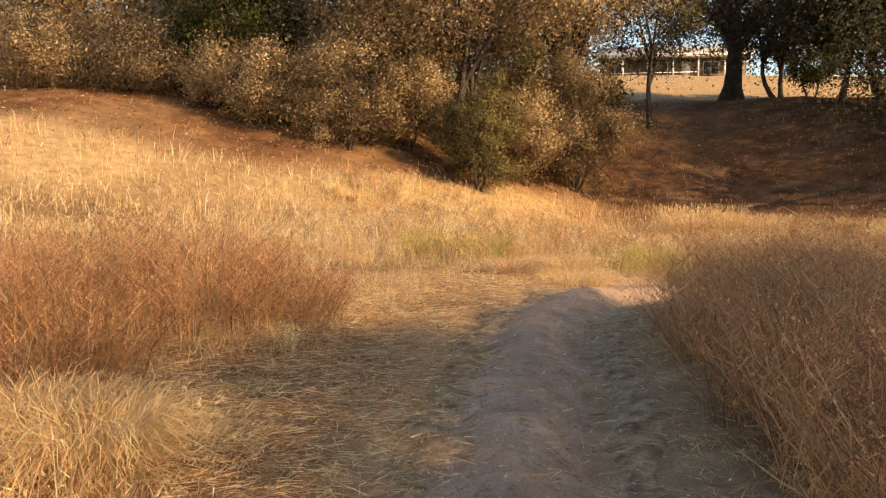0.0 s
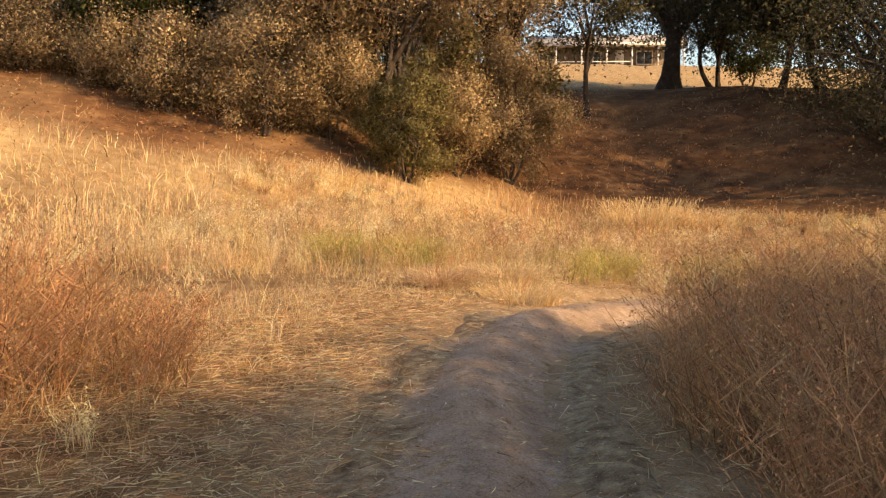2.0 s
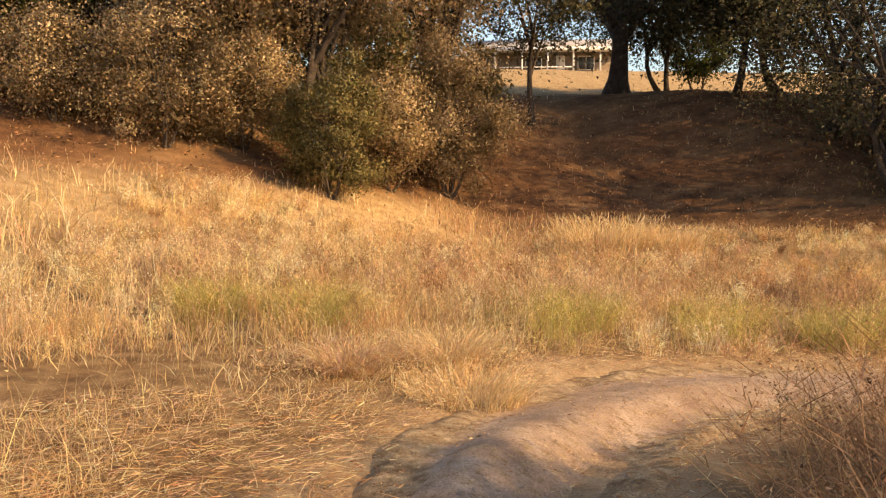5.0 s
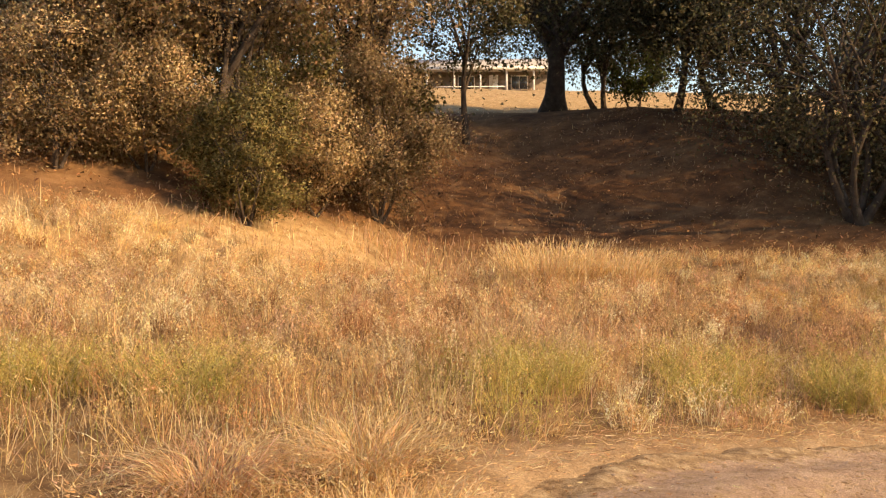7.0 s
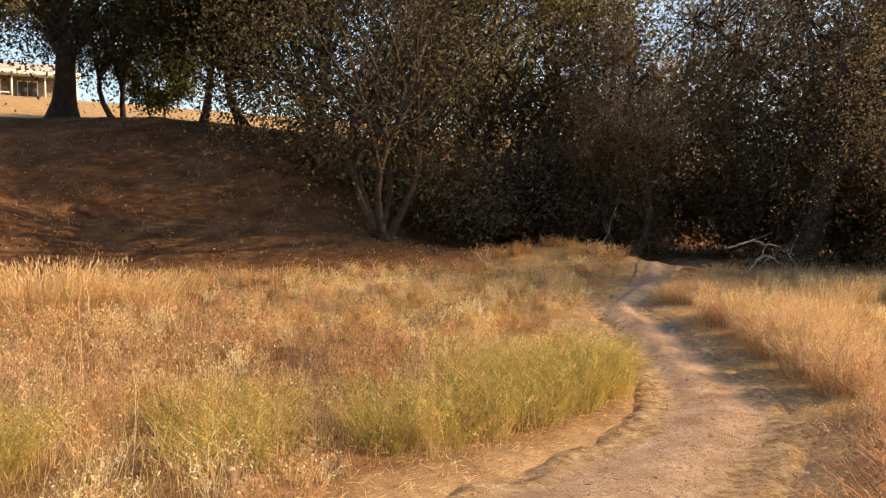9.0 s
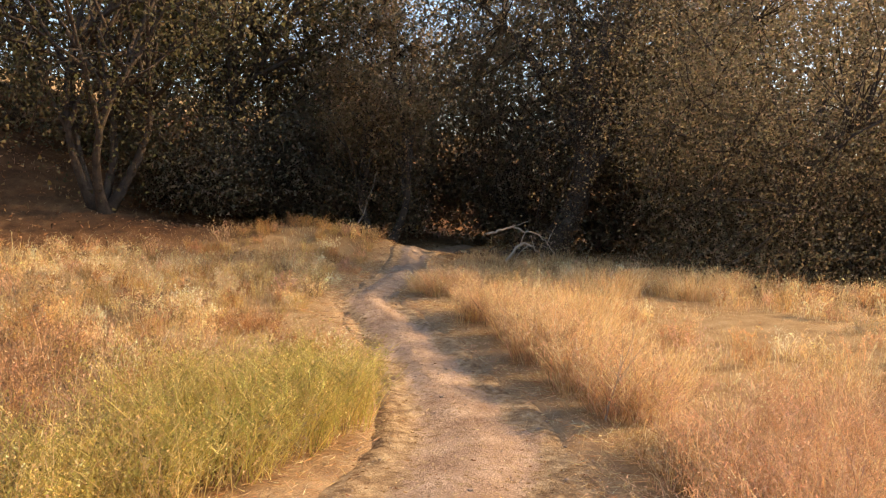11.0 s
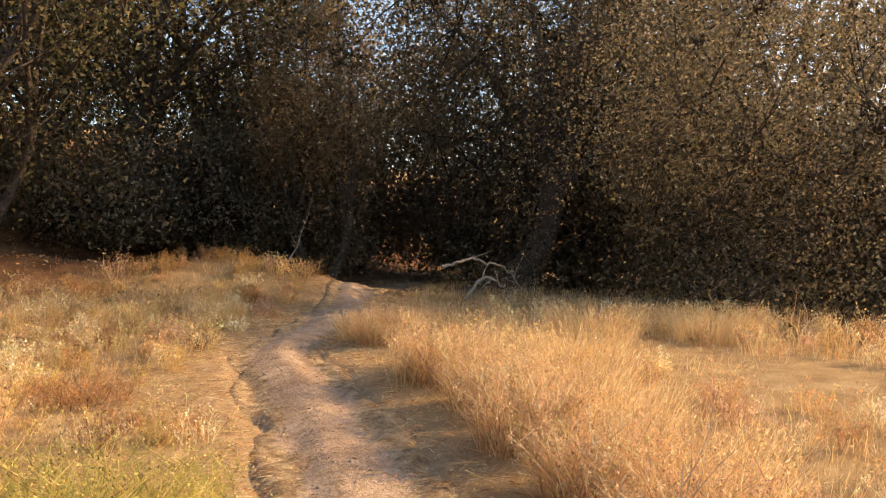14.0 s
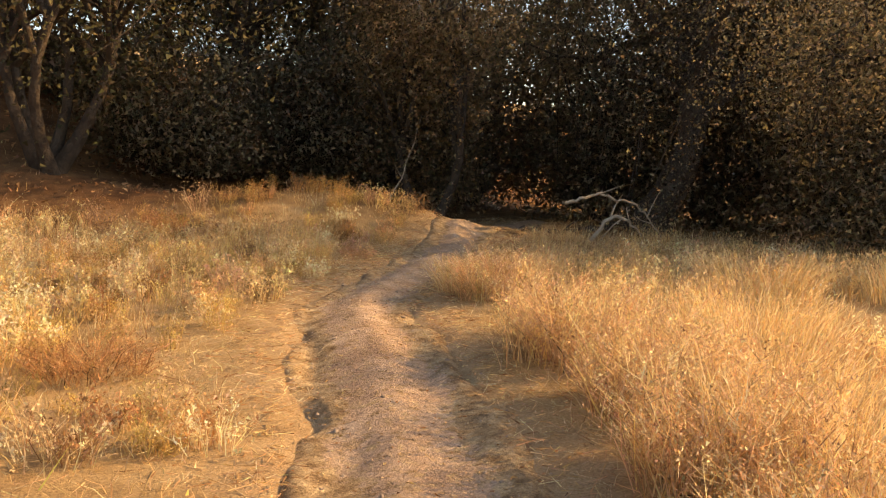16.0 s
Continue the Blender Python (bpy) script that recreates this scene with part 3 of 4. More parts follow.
def build_grass(name, label, seed, density, inner, outer, wide, box):
    """A ring of meadow between two distances from the trail."""
    rng = np.random.RandomState(seed)
    x, y = scatter(rng, *box, density)
    d, k = from_line(LINE, x, y)
    f = from_line(FOOTSTEPS, x, y)[0]
    wood = under_trees(x, y)
    tuft = patchy(x, y, 2.4, 31) * 0.7 + patchy(x, y, 6.0, 32) * 0.5
    bare = np.maximum(1 - smooth(LINE[k, 2] * 1.0, LINE[k, 2] * 1.35, d), 1 - smooth(0.35, 0.7, f))
    weedy = smooth(-4, -2, x) * smooth(15.2, 16.2, y) * (1 - smooth(29, 31, y)) * (1 - smooth(12, 14, x))
    keep = (d >= inner) & (d < outer) & (rng.rand(len(x)) < np.clip(1.9 * tuft - 0.42, 0.07, 1) * (1 - bare) * (1 - 0.88 * wood) * (1 - 0.6 * weedy))
    x, y, d, k, f, wood = x[keep], y[keep], d[keep], k[keep], f[keep], wood[keep]
    n = len(x)
    left = (x - LINE[k, 0]) * SIDE[k, 0] + (y - LINE[k, 1]) * SIDE[k, 1] < 0
    verge = (1 - smooth(1.3, 2.5, d)) * left * (1 - smooth(12.0, 13.5, y)) + (1 - smooth(3.4, 5.0, d)) * (~left) * (1 - smooth(10, 12, y)) * 0.7
    verge = np.maximum(verge, 0.75 * (1 - smooth(1.0, 1.9, d)) * left * smooth(11.5, 13.5, x))
    flat = np.maximum(np.maximum(flat_straw(x, y), verge), 1 - smooth(0.6, 1.5, np.minimum(f, d - LINE[k, 2] + 0.4)))
    z = land(x, y) + 0.05 * waves(x, y, 1.3, 3) * smooth(0.5, 2.5, d) - 0.02
    tall = rng.gamma(6, 1 / 6, n) * (0.22 + 0.5 * patchy(x, y, 1.1, 33) * patchy(x, y, 2.9, 34) ** 0.5) * (1 - 0.42 * smooth(9, 13, x)) * 0.92 * (1 - 0.8 * flat) * (1 - 0.45 * wood)
    a = rng.uniform(0, 6.28, n)
    out = tall * np.abs(rng.normal(0.3, 0.45, n)) + 0.28 * flat * rng.rand(n)
    lean = np.column_stack([np.cos(a), np.sin(a)]) * out[:, None] + np.column_stack([0.05 * np.ones(n), -0.06 * np.ones(n)]) * tall[:, None]
    fallen = rng.rand(n) < 0.3 + 0.3 * (1 - smooth(3, 6, x)) * smooth(8, 11, y)
    lean[fallen] = np.column_stack([np.cos(a), np.sin(a)])[fallen] * (tall[fallen] * rng.uniform(0.6, 1.1, fallen.sum()))[:, None]
    tall[fallen] *= rng.uniform(0.25, 0.6, fallen.sum())
    # colours: pale straw, russet weeds in the middle of the meadow, green stalks along the trail's bend
    meadow = smooth(0.5, 4.0, x) * (1 - smooth(9.5, 13.0, x)) * smooth(14.5, 17, y)
    rust = np.clip(meadow * 0.5 + patchy(x, y, 1.5, 35) * 0.55 - 0.12 + 0.5 * wood, 0, 0.9)
    live = np.exp(-((y - 16.2 - 0.12 * (x - 5)) / 1.1) ** 2) * smooth(-1, 1, x) * (1 - smooth(10.3, 11.2, x)) * patchy(x, y, 1.7, 36) * 0.9
    roll = rng.rand(n)
    tint = shades(rng, n, STRAW, 0.28)
    is_rust = roll < rust
    tint[is_rust] = shades(rng, is_rust.sum(), RUST, 0.28)
    is_live = rng.rand(n) < live
    tint[is_live] = shades(rng, is_live.sum(), LIVE)
    base = np.column_stack([x, y, z])
    w = wide * rng.uniform(0.6, 1.3, n)
    pile = Pile()
    pile.add(*blades(rng, base, tall, lean, w, tint))
    # seed heads, two slim triangles at the top of half of the stalks
    h = rng.permutation(n)[: n // 3]
    h = h[tall[h] > 0.3]
    top = base[h] + np.column_stack([lean[h] * 0.9, tall[h] * 0.93])
    way = np.column_stack([lean[h], tall[h] * 0.8])
    way /= np.linalg.norm(way, axis=1)[:, None]
    long = tall[h] * rng.uniform(0.12, 0.25, len(h))
    v, q, c = flecks(rng, top, long, w[h] * rng.uniform(2.0, 3.6, len(h)), tint[h] * rng.uniform(0.85, 1.1, (len(h), 1)), way)
    pile.add(v, q, c)
    # chaff and florets that make the meadow fuzzy
    g = rng.permutation(n)[: int(n * 0.45)]
    g = g[tall[g] > 0.12]
    up = rng.uniform(0.3, 1.0, len(g))
    at = base[g] + np.column_stack([lean[g] * (up ** 1.8)[:, None], tall[g] * up]) + rng.normal(0, 0.03, (len(g), 3))
    long = w[g] * rng.uniform(3.5, 9, len(g))
    v, q, c = flecks(rng, at, long, long * 0.45, tint[g] * rng.uniform(0.8, 1.2, (len(g), 1)))
    pile.add(v, q, c)
    tagged(new(name, pile.mesh(name, M_GRASS, even=False)), label, "grass", kind="stuff")


build_grass("meadow_grass", "tall dry golden grass and weeds along the trail", 41, 680, 0, 3.0, 0.0021, (-5, 26, 1.5, 31))
build_grass("meadow_grass", "tall dry golden grass with russet weeds in the meadow", 42, 360, 3.0, 6.5, 0.0026, (-8, 28, 1.5, 33))
build_grass("meadow_grass", "tall dry golden grass further out in the meadow", 43, 150, 6.5, 13, 0.006, (-14, 30, 1.5, 36))
build_grass("meadow_grass", "dry golden grass on the slopes", 44, 80, 13, 24, 0.010, (-24, 30, 1.5, 46))
build_grass("meadow_grass", "short dry grass on the far slopes and ridge", 45, 26, 24, 70, 0.014, (-40, 40, 1.5, 82))


# ---- weeds and tussocks ----
def level(x, y):
    return float(land(np.array([x]), np.array([y]))[0])


def weed_bush(label, x, y, tall, radius, colours, seed, stems=320, wide=0.003, group="dry weeds beside the trail", category="weed", name="dry_weed"):
    """Thin branching stalks that spread from one foot, with small dry heads."""
    rng = np.random.RandomState(seed)
    pile = Pile()
    a, r = rng.uniform(0, 6.28, stems), np.sqrt(rng.rand(stems)) * radius * 0.8
    base = np.column_stack([np.cos(a) * r, np.sin(a) * r, np.full(stems, -0.05)])
    h = tall * rng.uniform(0.55, 1.08, stems) * (1 - 0.35 * (r / radius))
    b = a + rng.normal(0, 0.7, stems)
    out = radius * rng.uniform(0.15, 0.75, stems)
    lean = np.column_stack([np.cos(b), np.sin(b)]) * out[:, None]
    tint = shades(rng, stems, colours, 0.3)
    pile.add(*blades(rng, base, h, lean, wide * rng.uniform(0.6, 1.3, stems), tint, 3, 0.1))
    # side twigs
    m = stems * 8
    k = rng.randint(0, stems, m)
    t = rng.uniform(0.25, 1.0, m)
    at = base[k] + np.column_stack([lean[k] * (t ** 1.8)[:, None], h[k] * t])
    c = rng.uniform(0, 6.28, m)
    go = tall * rng.uniform(0.06, 0.27, m)
    tw = tint[k] * rng.uniform(0.85, 1.15, (m, 1))
    side = np.column_stack([np.cos(c), np.sin(c)]) * (go * 0.9)[:, None]
    pile.add(*blades(rng, at, go * rng.uniform(0.1, 0.8, m), side, wide * np.full(m, 0.85), tw, 1))
    # heads and dry leaflets
    m2 = stems * 10
    k2 = rng.randint(0, m, m2)
    e = at[k2] + np.column_stack([side[k2], go[k2] * 0.8]) * rng.uniform(0.4, 1.1, (m2, 1)) + rng.normal(0, 0.008, (m2, 3))
    long = wide * rng.uniform(2.5, 6.5, m2)
    v, q, cc = flecks(rng, e, long, long * 0.6, tw[k2] * rng.uniform(0.8, 1.25, (m2, 1)))
    ob = tagged(new(name), label, category, group)
    tagged(part("stalk", pile.mesh("stalk", M_GRASS, even=False), ob), kind="stuff")
    tagged(part("seed_head", mesh_of("seed_head", v, q, M_GRASS, cc, even=False), ob), kind="stuff")
    ob.location = (x, y, level(x, y))
    return ob


def tussock(label, x, y, tall, radius, colours, seed, stems=700, wide=0.003, arch=1.0, group="grass tussocks", droop=0.0):
    """A clump of long blades that arch out from one foot."""
    rng = np.random.RandomState(seed)
    pile = Pile()
    a, r = rng.uniform(0, 6.28, stems), np.sqrt(rng.rand(stems)) * radius * (0.45 if arch > 0.6 else 0.9)
    base = np.column_stack([np.cos(a) * r, np.sin(a) * r, np.full(stems, -0.05)])
    h = tall * rng.uniform(0.5, 1.1, stems)
    b = a + rng.normal(0, 0.6, stems)
    lean = np.column_stack([np.cos(b), np.sin(b)]) * (radius * arch * rng.uniform(0.3, 1.1, stems))[:, None]
    tint = shades(rng, stems, colours)
    w = wide * rng.uniform(0.7, 1.4, stems)
    pile.add(*blades(rng, base, h * (1 - 0.25 * arch * rng.rand(stems)), lean, w, tint, 5 if droop else 3, 0.04, droop))
    top = base + np.column_stack([lean * 0.95, h * (0.9 - 0.5 * droop)])
    long = tall * rng.uniform(0.06, 0.16, stems)
    v, q, c = flecks(rng, top, long, w * 3, tint, np.column_stack([lean, h]))
    ob = tagged(new("grass_tussock"), label, "grass clump", group)
    tagged(part("blade", pile.mesh("blade", M_GRASS, even=False), ob), kind="stuff")
    tagged(part("seed_head", mesh_of("seed_head", v, q, M_GRASS, c, even=False), ob), kind="stuff")
    ob.location = (x, y, level(x, y))
    return ob


BROWN = [(0.42, 0.225, 0.10), (0.49, 0.275, 0.125), (0.33, 0.165, 0.075), (0.57, 0.35, 0.175)]
for k, (a, b, h, r) in enumerate([(2.1, 3.2, 1.0, 0.7), (2.3, 4.2, 1.15, 0.75), (3.1, 4.9, 1.3, 0.85), (2.2, 5.4, 1.0, 0.7), (2.75, 6.3, 1.2, 0.8), (2.45, 7.3, 1.05, 0.7), (3.7, 7.4, 1.3, 0.9), (3.0, 8.6, 1.25, 0.8),
                                  (4.3, 8.9, 1.25, 0.9), (3.45, 9.6, 1.2, 0.75), (4.3, 10.2, 1.2, 0.8), (4.2, 6.0, 1.3, 0.9), (5.4, 11.0, 1.1, 0.75), (6.5, 11.7, 0.95, 0.7)]):
    weed_bush("tall russet dry weed bush with thin branching stalks", a, b, h * 1.05, r * 1.1, BROWN, 100 + k, 400, 0.0036)
for k, (a, b, h, r) in enumerate([(-2.0, 7.4, 0.85, 0.8), (-2.9, 6.9, 0.95, 0.9), (-1.45, 8.3, 0.7, 0.7), (-2.3, 8.6, 0.95, 0.8), (-3.8, 7.6, 1.0, 0.9), (-2.6, 6.1, 0.75, 0.7), (-3.2, 8.4, 1.0, 0.9), (-4.4, 8.6, 0.95, 0.9), (-1.75, 9.2, 0.6, 0.6), (-3.7, 6.4, 0.9, 0.8)]):
    weed_bush("brown dry weed mound on the bank above the trail", a, b, h, r, BROWN, 130 + k, 320, 0.0035)
for k, (a, b, h, r) in enumerate([(7.4, 12.2, 0.75, 0.7), (8.6, 12.5, 0.8, 0.75), (9.7, 13.1, 0.75, 0.7), (10.6, 13.0, 0.8, 0.8), (11.3, 13.9, 0.7, 0.7), (9.3, 11.7, 0.8, 0.8), (12.6, 13.4, 0.8, 0.8)]):
    weed_bush("low russet dry weed bush with pale seed heads", a, b, h, r, RUST, 150 + k, 380)
def weed_field(name, label, seed, spots, tall, mixes, wide):
    """Low fluffy weed clumps standing close together; mixes: tints and their weights at each spot."""
    rng = np.random.RandomState(seed)
    pile, n, stems = Pile(), len(spots), 29
    x, y = spots[:, 0], spots[:, 1]
    h0 = tall * rng.uniform(0.6, 1.2, n)
    r0 = h0 * rng.uniform(0.5, 0.95, n)
    foot = np.column_stack([x, y, land(x, y) - 0.02])
    kinds = np.array([rng.choice(len(mixes[0]), p=w / w.sum()) for w in mixes[1]])
    hue = np.array([mixes[0][k][rng.randint(0, len(mixes[0][k]))] for k in kinds]) * rng.normal(0.95, 0.32, (n, 1)).clip(0.38, 1.2)
    c = np.repeat(np.arange(n), stems)
    m = len(c)
    a = rng.uniform(0, 6.28, m)
    inner = np.sqrt(rng.rand(m)) * 0.5
    base = foot[c] + np.column_stack([np.cos(a) * inner * r0[c], np.sin(a) * inner * r0[c], np.zeros(m)])
    h = h0[c] * rng.uniform(0.5, 1.1, m) * (1 - 0.4 * inner)
    b = a + rng.normal(0, 0.8, m)
    lean = np.column_stack([np.cos(b), np.sin(b)]) * (r0[c] * rng.uniform(0.1, 0.8, m))[:, None]
    tint = np.clip(hue[c] * rng.normal(1, 0.2, (m, 1)) * rng.normal(1, 0.05, (m, 3)), 0.01, 0.9)
    w = np.broadcast_to(wide, (n,))[c]
    pile.add(*blades(rng, base, h, lean, w * rng.uniform(0.4, 0.9, m), tint, 2, 0.1))
    k = rng.randint(0, m, m * 4)
    t = rng.uniform(0.3, 1.0, len(k))
    at = base[k] + np.column_stack([lean[k] * (t ** 1.8)[:, None], h[k] * t])
    q = rng.uniform(0, 6.28, len(k))
    go = h[k] * rng.uniform(0.1, 0.32, len(k))
    side = np.column_stack([np.cos(q), np.sin(q)]) * (go * 0.8)[:, None]
    pile.add(*blades(rng, at, go * rng.uniform(0.2, 0.9, len(k)), side, w[k] * 0.65, tint[k], 1))
    j = rng.randint(0, len(k), m * 7)
    e = at[j] + np.column_stack([side[j], go[j] * 0.7]) * rng.uniform(0.3, 1.1, (len(j), 1)) + rng.normal(0, 0.012, (len(j), 3))
    long = w[k][j] * rng.uniform(3, 7.5, len(j))
    pile.add(*flecks(rng, e, long, long * 0.6, np.clip(tint[k][j] * rng.uniform(0.8, 1.3, (len(j), 1)), 0, 0.9)))
    tagged(new(name, pile.mesh(name, M_GRASS, even=False)), label, "weeds", kind="stuff")


def weed_spots(seed, box, per_metre, clear=1.15):
    rng = np.random.RandomState(seed)
    x, y = scatter(rng, *box, per_metre)
    d, k = from_line(LINE, x, y)
    f = from_line(FOOTSTEPS, x, y)[0]
    ok = (d > LINE[k, 2] * clear + 0.25) & (f > 0.7) & (under_trees(x, y) < 0.5) & (flat_straw(x, y) < 0.5)
    return np.column_stack([x, y])[ok]


def meadow_weeds():
    at = weed_spots(171, (-3.5, 19.0, 14.6, 31.0), 4.6)
    x, y = at.T
    gaps = patchy(x, y, 1.9, 52) * 0.6 + patchy(x, y, 4.3, 53) * 0.5
    at = at[(y > 15.0 + 0.14 * (x - 4)) & (y > x + 4.4) & (gaps > 0.27)]
    x, y = at.T
    edge = np.exp(-((y - 16.6 - 0.16 * (x - 5)) / 1.0) ** 2) * smooth(-2, 0, x) * (1 - smooth(10.5, 11.5, x))
    rusty = smooth(1, 5, x) * smooth(16.5, 19, y) * (1 - smooth(26, 30, y)) * (1 - smooth(10, 13, x))
    weights = np.column_stack([np.full(len(x), 0.8), 0.1 + 0.5 * rusty, 0.1 + 0.15 * rusty + 0.25 * edge, 1.3 * edge * patchy(x, y, 1.7, 36)])
    tall = (0.38 + 0.34 * patchy(x, y, 1.3, 54)) * (1 - 0.4 * smooth(9, 13, x))
    weed_field("meadow_weeds", "fluffy straw and russet dry weeds filling the meadow", 172, at, tall, ([STRAW, RUST, BROWN, LIVE], weights), 0.0036 + 0.0003 * np.clip(y - 16, 0, 8))
    # across the bend: gold, then russet towards the outer side
    at = np.vstack([weed_spots(173, (8.0, 24.0, 11.6, 21.5), 2.6), weed_spots(174, (17.0, 23.5, 25.2, 29.5), 3.0, 1.0)])
    x, y = at.T
    at = at[(y < x + 4.2) | (y > 25.2)]
    x, y = at.T
    near = (1 - smooth(11, 14, x)) * (y < 25)
    far = 1.0 * (y > 25.2)
    weights = np.column_stack([0.9 - 0.5 * near - 0.3 * far, 0.25 + 0.7 * near + 0.5 * far, 0.08 + 0.15 * far])
    weed_field("meadow_weeds", "golden and russet dry weeds beyond the trail's bend", 175, at, 0.46 + 0 * x, ([STRAW, RUST, BROWN], weights), 0.004 + 0.00025 * np.maximum(x - 12, 0))
    # short yellow grass inside the bend, and on the sunny bank at its end
    at = np.vstack([weed_spots(178, (10.5, 18.0, 18.0, 25.0), 5.0, 1.6), weed_spots(179, (17.0, 23.0, 25.2, 29.0), 4.0)])
    x, y = at.T
    at = at[y > x + 4.9]
    x, y = at.T
    far = 1.0 * (y - 0.2 * x > 21.0)
    # more amber on the far bank, sunlight put into its tint
    weights = np.column_stack([1.0 - 0.6 * far, 0.1 + 0.6 * far])
    weed_field("meadow_weeds", "short yellow dry grass inside the trail's bend", 180, at, 0.27 + 0.1 * far, ([GOLD, AMBER], weights), 0.0034 + 0 * x)
    # the bank above the start of the walk
    at = weed_spots(176, (-7.5, -1.0, 5.5, 15.5), 2.2)
    x, y = at.T
    weights = np.column_stack([np.full(len(x), 0.9), 0.25 + 0 * x, 0.15 + 0 * x])
    weed_field("meadow_weeds", "pale straw and brown dry weeds on the bank", 177, at, 0.4 + 0 * x, ([STRAW, RUST, BROWN], weights), 0.0036)


meadow_weeds()
for k, (a, b, h, r) in enumerate([(13.9, 16.9, 0.95, 0.5), (13.1, 16.0, 0.9, 0.5), (15.4, 18.5, 0.9, 0.5), (12.3, 15.2, 0.85, 0.45), (16.9, 20.3, 0.75, 0.45), (14.7, 17.6, 0.9, 0.5)]):
    weed_bush("tall golden dry weed clump leaning over the trail", a, b, h * 0.82, r, STRAW + RUST, 230 + k, 420, 0.0036)
weed_bush("low brown dead weed in the golden grass", 13.0, 20.8, 0.32, 0.45, BROWN, 170, 260)
for k, (a, b, h, r) in enumerate([(7.2, 16.6, 0.6, 0.55), (8.0, 16.75, 0.68, 0.55), (8.8, 16.8, 0.78, 0.6), (9.5, 16.95, 0.85, 0.6), (10.2, 17.1, 0.85, 0.55), (10.6, 17.4, 0.7, 0.5), (9.0, 17.6, 0.75, 0.6), (9.9, 17.8, 0.75, 0.6), (4.0, 17.2, 0.6, 0.6), (6.2, 17.9, 0.6, 0.7), (0.7, 16.2, 0.6, 0.6), (5.6, 16.5, 0.5, 0.5), (-0.4, 16.6, 0.55, 0.5)]):
    weed_bush("yellow-green upright weed clump at the edge of the trail", a, b, h, r, LIVE, 180 + k, 420, 0.0035, "green weeds along the trail", "weed", "green_weed")
tussock("golden arching straw tussock beside the trail", -1.75, 4.4, 0.62, 0.62, STRAW[:3], 200, 1500, 0.0028, 1.1, droop=0.9)
tussock("golden arching straw tussock beside the trail", -2.2, 4.7, 0.6, 0.55, STRAW[:3], 201, 1100, 0.0028, 1.1, droop=0.8)
tussock("golden arching straw tussock beside the trail", 1.9, 14.0, 0.5, 0.55, STRAW, 202, 900, 0.0028, 1.1, droop=0.6)
tussock("golden arching straw tussock beside the trail", 1.0, 13.7, 0.42, 0.5, STRAW + RUST, 203, 800, 0.0028, 1.2, droop=0.8)
for k, (a, b, h, r) in enumerate([(17.2, 20.7, 0.6, 0.5), (15.7, 18.7, 0.65, 0.5), (16.5, 17.7, 0.75, 0.6), (14.3, 16.5, 0.8, 0.6), (13.3, 15.5, 0.75, 0.55), (19.5, 18.7, 0.8, 0.7), (20.7, 17.4, 0.8, 0.7), (18.7, 21.0, 0.6, 0.6), (15.3, 17.2, 0.75, 0.6),
                                  (8.1, 28.5, 1.2, 1.3), (9.6, 28.3, 0.9, 1.0), (1.9, 12.9, 0.35, 0.5)]):
    tussock("upright clump of golden dry grass", a, b, h * (0.72 if b < 25 else 1), r, STRAW, 210 + k, 1100, 0.0024 if b < 25 else 0.007, 0.5)


# ---- fallen wood, sticks and stones ----
def dead_branch(label, x, y, points, thick, mat, turn=0.0, forks=3, seed=0):
    rng = np.random.RandomState(seed)
    line = spline([(p[0], p[1], p[2]) for p in points], 0.08)
    t = np.linspace(0, 1, len(line))
    wood = Pile()
    line = line + np.cumsum(rng.normal(0, 0.03, line.shape), 0)
    tube(wood, line, thick * (1 - 0.7 * t), 7)
    ob = tagged(new("dead_branch"), label, "branch", "fallen branches under the oak")
    part("stem", wood.mesh("stem", mat), ob)
    for q in range(forks):
        s = line[int(len(line) * rng.uniform(0.3, 0.9))]
        go = rng.normal(0, 0.25, 3) + np.array([0, 0, 0.15])
        u = np.linspace(0, 1, 5)[:, None]
        twig = Pile()
        tube(twig, s + go * u + np.sin(u * 3.14) * rng.normal(0, 0.04, 3), thick * 0.4 * (1 - 0.8 * u[:, 0]), 5)
        part("twig", twig.mesh("twig", mat), ob)
    ob.location, ob.rotation_euler = (x, y, level(x, y)), (0, 0, radians(turn))


dead_branch("bleached twisted dead branch arching over the ground", 25.2, 23.6, [(-1.0, 0, 0.75), (-0.6, 0, 0.95), (-0.2, 0.1, 1.05), (0.15, 0, 0.9), (0.5, 0, 0.8), (0.9, 0.1, 0.45), (1.3, 0.1, 0.05)], 0.035, M_PALE_BARK, -40, 4, 1)
dead_branch("bleached twisted dead branch arching over the ground", 25.1, 23.5, [(-0.4, 0, 0.1), (-0.3, 0, 0.4), (0.0, 0, 0.52), (0.4, 0, 0.5), (0.6, 0.05, 0.3), (0.65, 0.05, 0.0)], 0.045, M_PALE_BARK, -40, 3, 2)
dead_branch("grey dead branch lying in dry grass", 25.6, 24.9, [(-1.2, 0, 0.05), (-0.4, 0.1, 0.2), (0.5, 0, 0.15), (1.3, 0.2, 0.3)], 0.07, M_BARK, -20, 5, 3)
dead_branch("grey dead branch lying in dry grass", 27.4, 24.6, [(-1.0, 0, 0.1), (0, 0.1, 0.35), (0.9, 0, 0.5)], 0.08, M_BARK, -40, 5, 4)
dead_branch("thin grey dead stick leaning in the shrubs", 24.9, 28.4, [(-0.5, 0, 0.3), (0.1, 0, 1.4), (0.35, 0.05, 2.3)], 0.022, M_PALE_BARK, -30, 4, 5)
